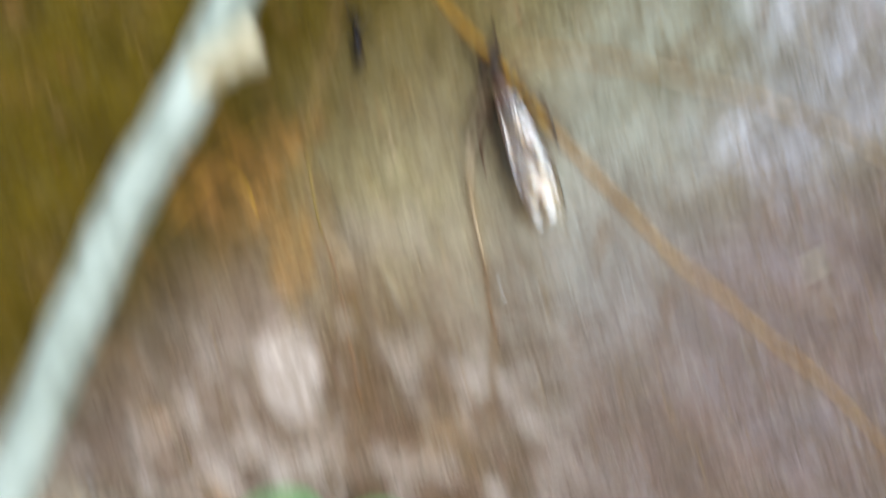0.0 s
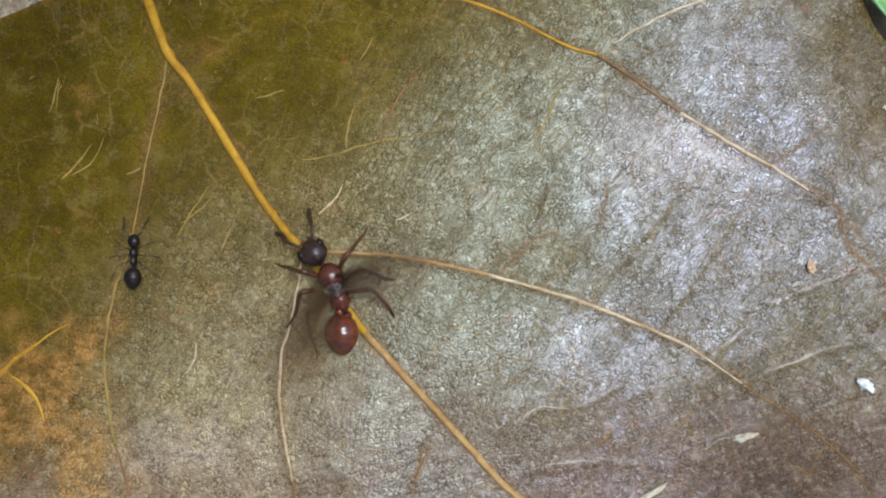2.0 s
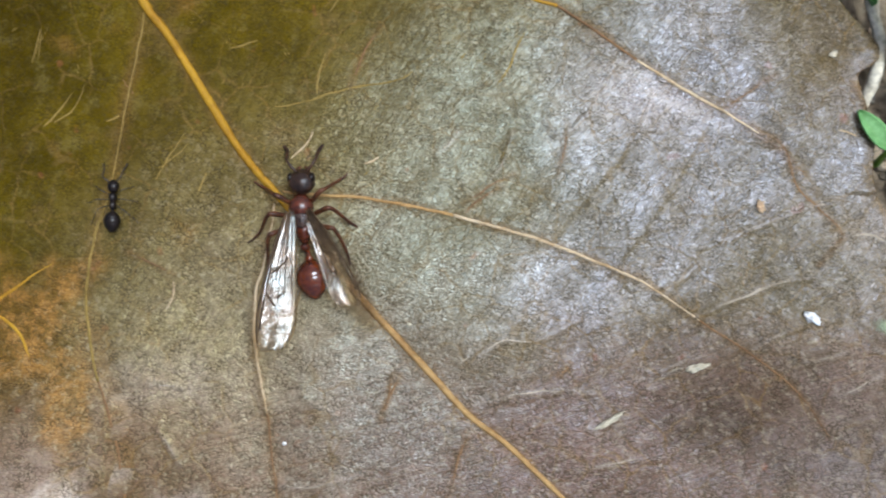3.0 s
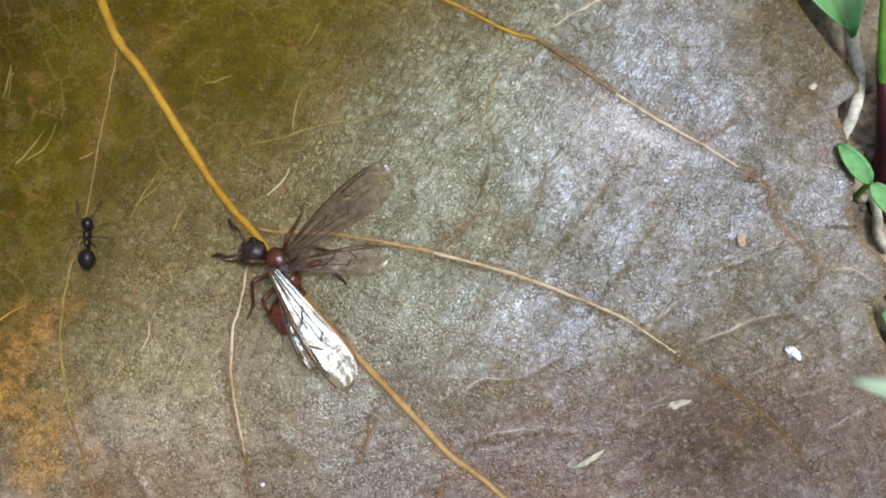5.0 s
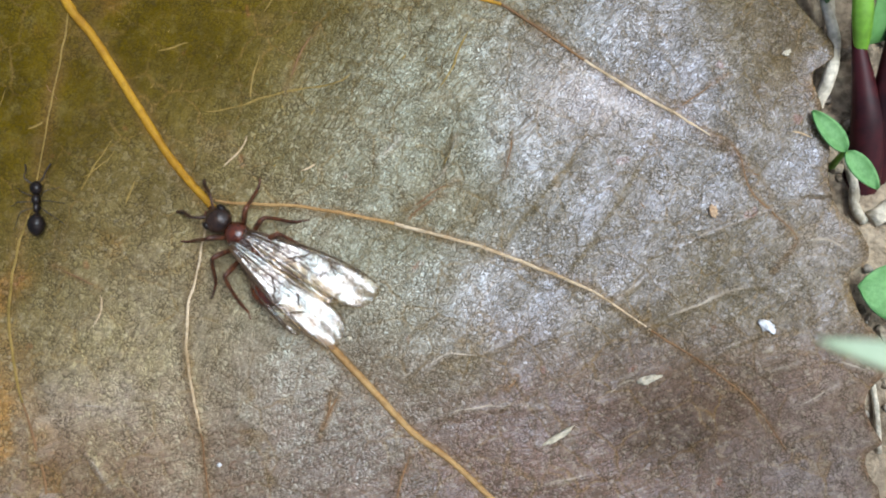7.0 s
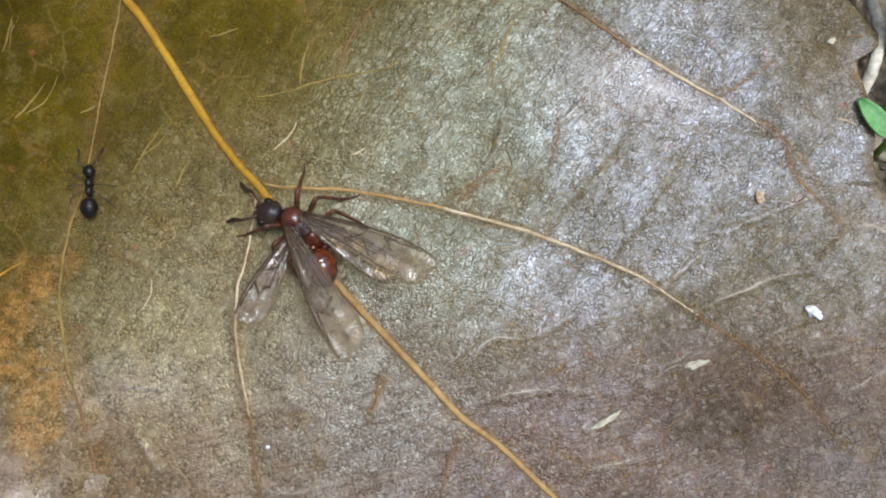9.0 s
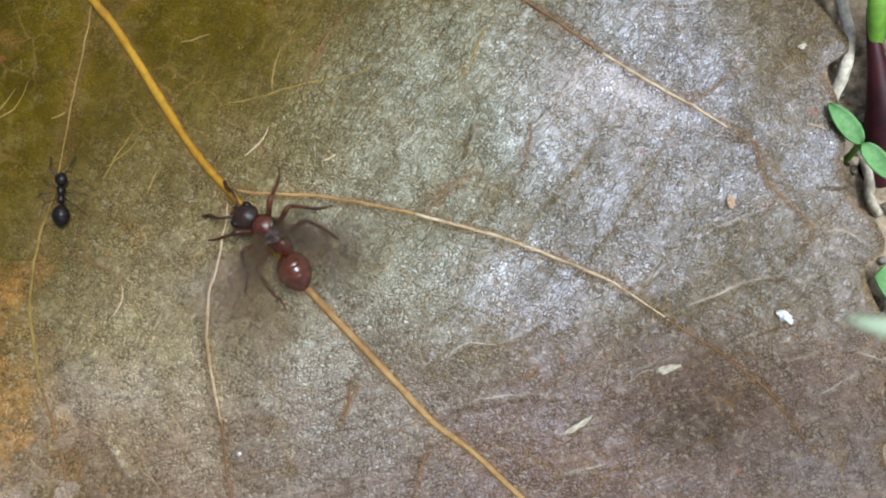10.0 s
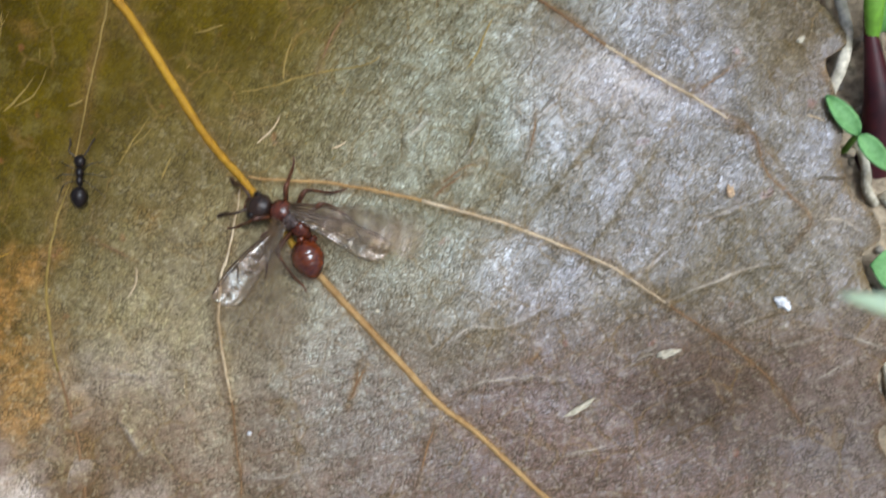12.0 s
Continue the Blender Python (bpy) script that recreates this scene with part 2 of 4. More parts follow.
M_BLACK = simple("black_chitin", (0.014, 0.009, 0.007), (0.006, 0.004, 0.003), 900, 0.3, 0.2, coat=0.0)
M_HEAD = simple("dark_head", (0.040, 0.018, 0.009), (0.008, 0.004, 0.003), 900, 0.3, 0.35, coat=0.0, bump=0.00005)
M_THORAX = simple("red_thorax", (0.100, 0.021, 0.007), (0.028, 0.007, 0.004), 800, 0.24, 0.45, coat=0.0, bump=0.00003)
M_GASTER = simple("red_gaster", (0.125, 0.023, 0.004), (0.040, 0.008, 0.003), 420, 0.14, 0.5, coat=0.2)
M_SCUTELLUM = simple("dark_plates", (0.060, 0.030, 0.020), (0.010, 0.006, 0.005), 1400, 0.25, 0.5, bump=0.0001)
M_ANTENNA = simple("dark_antenna", (0.060, 0.026, 0.012), (0.016, 0.008, 0.005), 900, 0.45, 0.3)
M_LEG = simple("brown_leg", (0.110, 0.036, 0.013), (0.030, 0.011, 0.006), 900, 0.4, 0.3)
M_BLACKLEG = simple("black_leg", (0.030, 0.018, 0.012), (0.012, 0.008, 0.006), 900, 0.4, 0.5)
M_WING = wing_material("wing_membrane", (0.88, 0.815, 0.69), 0.046)
M_HINDWING = wing_material("hind_wing_membrane", (0.91, 0.85, 0.75), 0.046)
M_WINGVEIN = simple("wing_vein", (0.085, 0.048, 0.022), (0.030, 0.017, 0.008), 900, 0.5, 0.2)
M_WHITE = simple("white_crumb", (0.85, 0.84, 0.80), (0.62, 0.60, 0.56), 900, 0.7, 0.3, bump=0.0001)
M_TAN = simple("tan_fleck", (0.58, 0.40, 0.24), (0.38, 0.24, 0.13), 900, 0.7, 0.3, bump=0.0001)
M_CREAM = simple("cream_fleck", (0.62, 0.55, 0.40), (0.42, 0.36, 0.25), 900, 0.7, 0.3, bump=0.0001)
M_YELLOW = simple("yellow_bud", (0.62, 0.38, 0.02), (0.42, 0.22, 0.01), 700, 0.5, 0.4, bump=0.0001)


# ---- mesh helpers (all lengths in millimetres) ----
def mesh_of(name, verts, faces, material, smooth=True):
    me = bpy.data.meshes.new(name)
    me.from_pydata([tuple(c * MM for c in v) for v in verts], [], faces)
    me.materials.append(material)
    if smooth:
        me.polygons.foreach_set("use_smooth", [True] * len(me.polygons))
    me.update()
    return me


def part(name, geo, material, parent=None, label="", smooth=True):
    ob = new(name, mesh_of(name, geo[0], geo[1], material, smooth))
    ob.parent = parent
    if label:
        tagged(ob, label)
    return ob


def thing(name, label, category, at=None, group="", kind=""):
    ob = new(name)
    ob.empty_display_size = 0.002
    if at is not None:
        ob.matrix_basis = at
    return tagged(ob, label, category, group, kind)


def join(*geos):
    verts, faces = [], []
    for v, f in geos:
        n = len(verts)
        verts += list(v)
        faces += [tuple(i + n for i in q) for q in f]
    return verts, faces


def ball(c, r, turn=None, nu=20, nv=12, wobble=0.0, seed=0.0):
    """An ellipsoid about c with half-axes r, turned by an Euler in degrees."""
    q = Euler([radians(a) for a in turn]).to_matrix() if turn else Matrix.Identity(3)
    verts, faces = [], []
    for j in range(nv + 1):
        a = math.pi * j / nv
        for i in range(nu):
            b = 2 * math.pi * i / nu
            d = Vector((math.sin(a) * math.cos(b), math.sin(a) * math.sin(b), math.cos(a)))
            s = 1 + wobble * noise.noise(d * 1.7 + Vector((seed, seed * 1.3, 0)))
            verts.append(Vector(c) + q @ Vector((d.x * r[0] * s, d.y * r[1] * s, d.z * r[2] * s)))
    for j in range(nv):
        for i in range(nu):
            k = (i + 1) % nu
            faces.append((j * nu + i, (j + 1) * nu + i, (j + 1) * nu + k, j * nu + k))
    return verts, faces


def spline(points, steps=6):
    """A smooth line through points (tuples of any length)."""
    p = [np.array(q, float) for q in points]
    p = [2 * p[0] - p[1]] + p + [2 * p[-1] - p[-2]]
    out = []
    for i in range(1, len(p) - 2):
        for s in range(steps):
            t = s / steps
            a, b, c, d = p[i - 1:i + 3]
            out.append(0.5 * (2 * b + (c - a) * t + (2 * a - 5 * b + 4 * c - d) * t * t + (3 * b - a - 3 * c + d) * t ** 3))
    return out + [p[-2]]


def tube(points, radii, sides=8, flat=1.0, rough=0.0, seed=0.0):
    """A capped tube along points, with a radius at each end or at each point; flat: its height against its width."""
    pts = [Vector(q) for q in points]
    n = len(pts)
    rs = [np.interp(i / (n - 1), np.linspace(0, 1, len(radii)), radii) for i in range(n)]
    verts, faces = [], []
    for i, q in enumerate(pts):
        d = (pts[min(i + 1, n - 1)] - pts[max(i - 1, 0)]).normalized()
        side = d.cross(Vector((0, 0, 1)))
        side = side.normalized() if side.length > 1e-4 else Vector((1, 0, 0))
        up = side.cross(d)
        for k in range(sides):
            a = 2 * math.pi * k / sides
            r = rs[i] * (1 + rough * noise.noise(Vector((i * 0.7 + seed, k * 1.9, seed))))
            verts.append(q + side * (r * math.cos(a)) + up * (r * flat * math.sin(a)))
    for i in range(n - 1):
        for k in range(sides):
            m = (k + 1) % sides
            faces.append((i * sides + k, i * sides + m, (i + 1) * sides + m, (i + 1) * sides + k))
    faces.append(tuple(range(sides - 1, -1, -1)))
    faces.append(tuple(range((n - 1) * sides, n * sides)))
    return verts, faces


def sheet(rows, thick):
    """A thin solid from a grid of points (rows of equal length), given a thickness along z."""
    nr, nc = len(rows), len(rows[0])
    top = [Vector(q) for r in rows for q in r]
    low = [q - Vector((0, 0, thick)) for q in top]
    faces, off = [], nr * nc
    for i in range(nr - 1):
        for j in range(nc - 1):
            a, b, c, d = i * nc + j, i * nc + j + 1, (i + 1) * nc + j + 1, (i + 1) * nc + j
            faces += [(a, b, c, d), (d + off, c + off, b + off, a + off)]
    ring = [j for j in range(nc)] + [i * nc + nc - 1 for i in range(1, nr)] + [(nr - 1) * nc + j for j in range(nc - 2, -1, -1)] + [i * nc for i in range(nr - 2, 0, -1)]
    for a, b in zip(ring, ring[1:] + ring[:1]):
        faces.append((b, a, a + off, b + off))
    return top + low, faces


# ---- ground ----
def ground_height(x, y):
    """Height of the soil, in millimetres."""
    near = 1.0 / (1.0 + (max(abs(x), abs(y)) / 400.0) ** 2)
    v = Vector((x * 0.11, y * 0.11, 3.0))
    return -2.9 + near * (1.5 * noise.noise(v) + 0.7 * noise.noise(v * 3.1) + 0.35 * noise.noise(v * 8.0))


def build_ground():
    n = 230
    u = np.linspace(-1, 1, n)
    axis = 80 * u + 60000 * np.sign(u) * np.abs(u) ** 15
    verts = [(x, y, ground_height(x, y)) for y in axis for x in axis]
    faces = [(j * n + i, j * n + i + 1, (j + 1) * n + i + 1, (j + 1) * n + i) for j in range(n - 1) for i in range(n - 1)]
    tagged(new("ground", mesh_of("ground", verts, faces, M_SOIL)), "dark crumbly soil under the fallen leaf", "ground", kind="structure")


build_ground()

# ---- the dead leaf ----
MIDRIB = [(-28.8, 33.5), (-28.0, 27.3), (-26.9, 22.8), (-24.5, 19.5), (-18.1, 9.4), (-13.7, 4.2), (-8.9, -2.1), (-0.8, -10.8), (3.2, -15.1), (6.6, -17.7), (11.8, -22.6), (17.0, -27.0), (24.0, -35.0)]
RIGHT_VEIN = [(-13.8, 5.2), (-11.7, 4.9), (-5.9, 4.5), (1.8, 3.0), (9.3, 0.9), (15.8, -1.6), (19.3, -3.2), (24.2, -6.6), (29.1, -9.8), (32.9, -13.0), (35.6, -17.0)]
UPPER_VEIN = [(-27.8, 29.3), (-22.9, 30.6), (-18.0, 31.1), (-7.5, 29.3), (1.3, 27.1), (8.8, 23.5), (11.5, 22.7), (14.7, 20.5), (18.8, 17.4), (22.8, 14.8), (26.6, 12.6), (29.8, 10.5), (32.3, 8.5), (35.0, 5.0)]
LEFT_VEIN = [(-27.0, 22.1), (-27.6, 18.4), (-28.3, 14.6), (-29.5, 6.0), (-30.9, 2.0), (-31.6, -1.5), (-31.8, -4.5), (-31.4, -8.0), (-30.5, -12.1), (-29.3, -15.2), (-28.0, -21.1), (-26.8, -28.1)]
LOWER_VEIN = [(-14.5, 4.0), (-15.3, -1.1), (-16.1, -3.6), (-16.3, -7.6), (-15.6, -12.0), (-15.0, -14.9), (-14.5, -19.1), (-14.1, -22.4), (-14.5, -30.0)]
MAIN = [MIDRIB, RIGHT_VEIN, UPPER_VEIN, LEFT_VEIN, LOWER_VEIN]
FINE = [
    ([(11.3, 22.8), (15.7, 25.4), (21.0, 27.7), (25.3, 28.1)], 0.14, M_VEIN),
    ([(26.6, 12.6), (28.9, 14.4), (31.5, 16.0)], 0.10, M_VEIN_RUST),
    ([(-16.7, 13.2), (-13.1, 13.2), (-8.0, 14.7), (-2.8, 15.8), (-0.8, 18.4)], 0.13, M_VEIN_OLIVE),
    ([(-7.7, 14.9), (-6.4, 18.4), (-4.9, 20.8)], 0.12, M_VEIN_RUST),
    ([(-10.1, 21.6), (-9.1, 23.2), (-8.3, 25.3)], 0.11, M_VEIN_OLIVE),
    ([(-36.2, 10.9), (-33.2, 13.0), (-31.8, 16.9)], 0.11, M_VEIN_OLIVE),
    ([(-26.3, 6.8), (-23.8, 8.3), (-21.3, 11.2)], 0.10, M_VEIN_OLIVE),
    ([(-36.6, 21.1), (-36.9, 16.4)], 0.10, M_VEIN_OLIVE),
    ([(23.8, -6.2), (27.7, -4.6), (31.2, -3.2), (34.7, -2.6)], 0.17, M_VEIN_PALE),
    ([(3.7, -14.2), (8.1, -13.1), (11.5, -12.8), (14.4, -13.1)], 0.13, M_VEIN_PALE),
    ([(14.0, -16.3), (15.3, -15.9), (16.5, -15.2)], 0.17, M_VEIN_PALE),
    ([(19.2, -12.6), (21.7, -11.1), (24.6, -10.7)], 0.13, M_VEIN_PALE),
    ([(29.0, -9.3), (31.0, -8.1), (33.5, -6.9)], 0.12, M_VEIN_PALE),
    ([(37.4, 1.0), (39.8, 1.2), (42.0, 0.0)], 0.17, M_VEIN_PALE),
    ([(36.8, 10.9), (38.0, 10.6), (39.3, 10.1)], 0.13, M_VEIN),
    ([(12.8, -20.1), (16.6, -19.2), (21.0, -18.7)], 0.13, M_VEIN_PALE),
    ([(-25.5, -12.3), (-24.0, -12.3), (-22.7, -12.6)], 0.13, M_VEIN_PALE),
    ([(39.8, -9.2), (41.7, -9.9), (43.4, -10.6)], 0.15, M_VEIN_PALE),
    ([(3.2, -16.5), (2.2, -19.0), (1.5, -22.1)], 0.12, M_VEIN_RUST),
    ([(-3.0, -11.7), (-3.8, -13.0), (-4.4, -14.5)], 0.11, M_VEIN_RUST),
    ([(-40.5, -5.5), (-37.8, -7.6), (-36.5, -10.5)], 0.2, M_MIDRIB),
    ([(-47.0, -13.0), (-43.0, -8.5), (-39.5, -4.6), (-33.5, -0.5)], 0.22, M_MIDRIB),
    ([(12.3, 11.7), (12.0, 9.0), (11.4, 6.8)], 0.10, M_VEIN_RUST),
    ([(28.9, 11.3), (31.9, 9.4), (33.1, 5.8), (35.0, 3.7), (37.2, 1.2), (35.2, -1.6)], 0.11, M_VEIN_RUST),
    ([(2.8, 4.1), (5.1, 5.6), (7.3, 6.8)], 0.11, M_VEIN_RUST),
    ([(9.0, 21.4), (7.8, 18.7), (6.7, 16.3), (4.6, 13.4)], 0.13, M_VEIN_OLIVE),
    ([(21.4, 27.7), (21.2, 30.0), (20.4, 33.0)], 0.14, M_VEIN_RUST),
    ([(25.3, 28.1), (28.5, 29.3), (31.0, 32.5)], 0.13, M_VEIN_RUST),
    ([(-30.6, 11.6), (-29.5, 12.0), (-28.7, 12.5)], 0.13, M_VEIN_OLIVE),
    ([(-25.6, 5.6), (-24.7, 7.6), (-21.7, 12.5)], 0.13, M_VEIN_OLIVE),
    ([(-36.6, 10.6), (-34.7, 12.5), (-32.7, 15.6)], 0.13, M_VEIN_OLIVE),
    ([(-37.7, 16.6), (-37.0, 19.0), (-36.6, 21.6)], 0.13, M_VEIN_OLIVE),
    ([(-19.7, 18.6), (-17.6, 19.0), (-15.7, 19.6)], 0.13, M_VEIN_OLIVE),
    ([(-21.7, 4.6), (-21.1, 6.0), (-20.7, 7.6)], 0.13, M_VEIN_OLIVE),
    ([(-13.7, 7.6), (-11.7, 9.5), (-10.7, 11.6)], 0.13, M_VEIN),
    ([(0.3, 8.5), (1.4, 9.5), (2.3, 10.6)], 0.13, M_VEIN_PALE),
    ([(-6.7, 7.6), (-5.6, 8.0), (-4.7, 8.5)], 0.13, M_VEIN),
    ([(-10.7, 13.6), (-10.7, 15.6), (-9.7, 19.6)], 0.13, M_VEIN_OLIVE),
    ([(5.3, 6.6), (6.3, 7.6), (7.3, 10.6)], 0.13, M_VEIN_PALE),
    ([(12.3, 10.6), (13.4, 11.5), (14.3, 12.5)], 0.13, M_VEIN_PALE),
    ([(10.3, 11.6), (10.9, 11.0), (11.3, 10.6)], 0.13, M_VEIN_PALE),
    ([(2.3, 2.6), (4.3, 4.6), (6.3, 5.6)], 0.11, M_VEIN_RUST),
    ([(26.3, 0.6), (31.3, 2.6), (37.3, 4.6)], 0.13, M_VEIN_PALE),
    ([(2.3, -10.5), (2.9, -10.0), (3.3, -9.4)], 0.13, M_VEIN_PALE),
    ([(3.3, -10.5), (6.3, -8.4), (9.3, -8.4), (13.3, -6.4)], 0.13, M_VEIN_PALE),
    ([(20.3, -4.4), (22.4, -3.0), (24.3, -1.4)], 0.13, M_VEIN_PALE),
    ([(33.3, -10.5), (35.4, -10.0), (37.3, -9.4)], 0.13, M_VEIN_PALE),
    ([(36.3, -13.4), (38.4, -12.5), (40.3, -11.4)], 0.13, M_VEIN_PALE),
    ([(11.3, -11.4), (11.9, -11.0), (12.3, -10.5)], 0.11, M_VEIN_RUST),
    ([(-23.7, -2.4), (-23.7, -4.4), (-24.7, -6.4)], 0.13, M_VEIN),
    ([(-27.7, -0.4), (-25.6, -1.4), (-23.7, -2.4)], 0.11, M_VEIN_RUST),
    ([(-11.7, -13.4), (-10.6, -14.0), (-9.7, -14.4)], 0.13, M_VEIN_PALE),
    ([(-13.7, -21.4), (-10.7, -21.4), (-6.7, -20.4)], 0.13, M_VEIN_PALE),
    ([(-24.7, -16.4), (-23.6, -18.0), (-22.7, -19.4)], 0.13, M_VEIN_PALE),
    ([(-3.7, -11.4), (-4.1, -13.5), (-4.7, -15.4)], 0.11, M_VEIN_RUST)]
# grooves between the side veins; their shade is painted as weaker sheen
CREASES = [[(22.2, 13.6), (19.4, 10.5), (17.1, 7.9), (14.0, 4.3), (11.0, 0.7)],
           [(25.3, 11.3), (23.5, 7.9), (21.5, 4.5), (20.0, 2.6), (19.3, 0.7)],
           [(19.6, 1.5), (17.3, -1.2), (16.1, -2.6)]]
RIDGES = [line for line, rad, material in FINE if material is M_VEIN_PALE]
RUSTED = [line for line, rad, material in FINE if material is M_VEIN_RUST]
CENTRE = (0.0, -2.0)
# the leaf's lobed outline, anticlockwise from the east
OUTLINE = [(43.8, 0.5), (43.0, 2.2), (41.5, 3.5), (40.3, 5.6), (40.2, 7.9), (40.4, 9.9), (40.0, 13.1), (39.3, 15.4), (39.7, 16.6), (41.6, 17.6), (41.2, 19.4),
           (38.6, 22.4), (36.9, 24.9), (35.4, 28.2), (34.2, 31.7), (32.4, 37.8), (24, 43), (8, 48), (-8, 44), (-19.5, 36.0), (-26.5, 31.4), (-33.0, 28.2), (-44, 25),
           (-58, 20), (-70, 6), (-72, -12), (-64, -28), (-52, -35.5), (-41, -37.5), (-31, -41), (-15, -44), (0, -48), (18, -52), (37, -46), (44, -34), (43.5, -21.2),
           (42.8, -19.7), (42.5, -17.7), (44.0, -16.7), (43.3, -15.4), (42.5, -13.8), (42.8, -12.3), (44.5, -10.8), (45.0, -9.2), (44.3, -7.6), (43.0, -6.2), (42.3, -4.6), (41.8, -2.2), (42.5, -1.4), (43.5, -0.8)]


def outline_radius():
    pts = np.array(spline(OUTLINE + OUTLINE[:1], 8)) - CENTRE
    th, r = np.arctan2(pts[:, 1], pts[:, 0]), np.hypot(pts[:, 0], pts[:, 1])
    o = np.argsort(th)
    return th[o], r[o]


EDGE_TH, EDGE_R = outline_radius()


def distance_to(lines, x, y):
    best = np.full(x.shape, 1e9)
    for ln in lines:
        p = np.array(spline(ln, 3))
        for a, b in zip(p[:-1], p[1:]):
            d = b - a
            t = np.clip(((x - a[0]) * d[0] + (y - a[1]) * d[1]) / (d @ d), 0, 1)
            best = np.minimum(best, np.hypot(x - a[0] - t * d[0], y - a[1] - t * d[1]))
    return best


def band(lines, x, y, width):
    """A soft band along lines: 1 on them, falling off over the width."""
    out = np.zeros(x.shape)
    for ln in lines:
        p = np.array(ln)
        near = (x > p[:, 0].min() - 4 * width) & (x < p[:, 0].max() + 4 * width) & (y > p[:, 1].min() - 4 * width) & (y < p[:, 1].max() + 4 * width)
        if near.any():
            out[near] = np.maximum(out[near], np.exp(-(distance_to([ln], x[near], y[near]) / width) ** 2))
    return out


def bell(x, y, cx, cy, r, ry=None):
    return np.exp(-((x - cx) / r) ** 2 - ((y - cy) / (ry or r)) ** 2)


def step(a, b, v):
    t = np.clip((v - a) / (b - a), 0, 1)
    return t * t * (3 - 2 * t)


WAVES = {}


def wavy(x, y, size, seed):
    """Smooth noise in the plan, taken from a grid and bent through its points."""
    h = size / 6.0
    n = int(200.0 / h) + 4
    if (size, seed) not in WAVES:
        axis = (np.arange(n) * h - 100.0) / size
        WAVES[size, seed] = np.array([noise.noise(Vector((a, b, seed))) for b in axis for a in axis]).reshape(n, n)
    grid = WAVES[size, seed]
    x, y = np.asarray(x, float), np.asarray(y, float)
    fx, fy = np.clip((x + 100.0) / h, 1, n - 3), np.clip((y + 100.0) / h, 1, n - 3)
    ix, iy = fx.astype(int), fy.astype(int)

    def weights(t):
        return (-0.5 * t + t * t - 0.5 * t ** 3, 1 - 2.5 * t * t + 1.5 * t ** 3, 0.5 * t + 2 * t * t - 1.5 * t ** 3, 0.5 * (t ** 3 - t * t))

    wx, wy = weights(fx - ix), weights(fy - iy)
    return sum(wy[j] * sum(wx[i] * grid[iy + j - 1, ix + i - 1] for i in range(4)) for j in range(4))


def leaf_height(x, y):
    """Height of the leaf's upper side, in millimetres."""
    x, y = np.atleast_1d(np.asarray(x, float)), np.atleast_1d(np.asarray(y, float))
    dx, dy = x - CENTRE[0], y - CENTRE[1]
    th, r = np.arctan2(dy, dx), np.hypot(dx, dy)
    reach = np.interp(th, EDGE_TH, EDGE_R, period=2 * np.pi)
    inner = np.maximum(reach - r, 0)
    beyond = np.where(y > np.interp(x, *zip(*UPPER_VEIN)), 12.0, 4.0)
    z = 0.35 * (1 - np.exp(-(distance_to(MAIN, x, y) / 3.0) ** 2)) + 0.65 * np.exp(-(distance_to([UPPER_VEIN], x, y) / beyond) ** 2) - 0.4
    z += 1.0 * bell(x, y, -6, 4, 15) + 0.8 * bell(x, y, -30, 12, 9, 12) + 0.30 * wavy(x, y, 9.0, 1.0) + 0.05 * wavy(x, y, 2.6, 2.0)
    # low creases between the side veins, and closer folds towards the tip
    wob = wavy(x, y, 6.0, 12.0)
    u = (x * 0.77 - y * 0.64 + 1.6 * wob) / 4.2
    v = (x * -0.34 + y * 0.94 + 1.2 * wob) / 3.1
    low = step(-4, -10, y)
    # raised pale ridges, and shallow grooves
    z += 0.20 * band(RIDGES, x, y, 0.36) - 0.05 * band(CREASES, x, y, 0.4) + 0.05 * band(RUSTED, x, y, 0.3)
    z += 0.16 * band([RIGHT_VEIN[:8], UPPER_VEIN, LOWER_VEIN[:6]], x, y, 0.42)
    z += 0.06 * (1 - low) * np.exp(-((u - np.round(u)) / 0.07) ** 2) * (0.5 + wavy(x, y, 5.0, 14.0))
    z += 0.12 * low * np.exp(-((v - np.round(v)) / 0.10) ** 2) * (0.5 + wavy(x, y, 5.0, 15.0))
    # the far side beyond the upper vein rises gently
    z += 0.08 * np.maximum(y - 24, 0) ** 2 / (np.maximum(y - 24, 0) + 4) * step(2, 14, x)
    rolled = bell(np.degrees(th), 0 * th, 128, 0, 16)
    droop = (0.10 + 0.45 * wavy(x, y, 4.0, 5.0)) * np.exp(-(inner / 0.5) ** 2)
    z += rolled * 5.0 * np.exp(-(inner / 6.0) ** 2) - (1 - rolled) * droop
    # the torn lower left lies a little higher along the left vein
    z += 0.7 * step(-12, -18, y) * step(-28.6, -29.6, x)
    return z


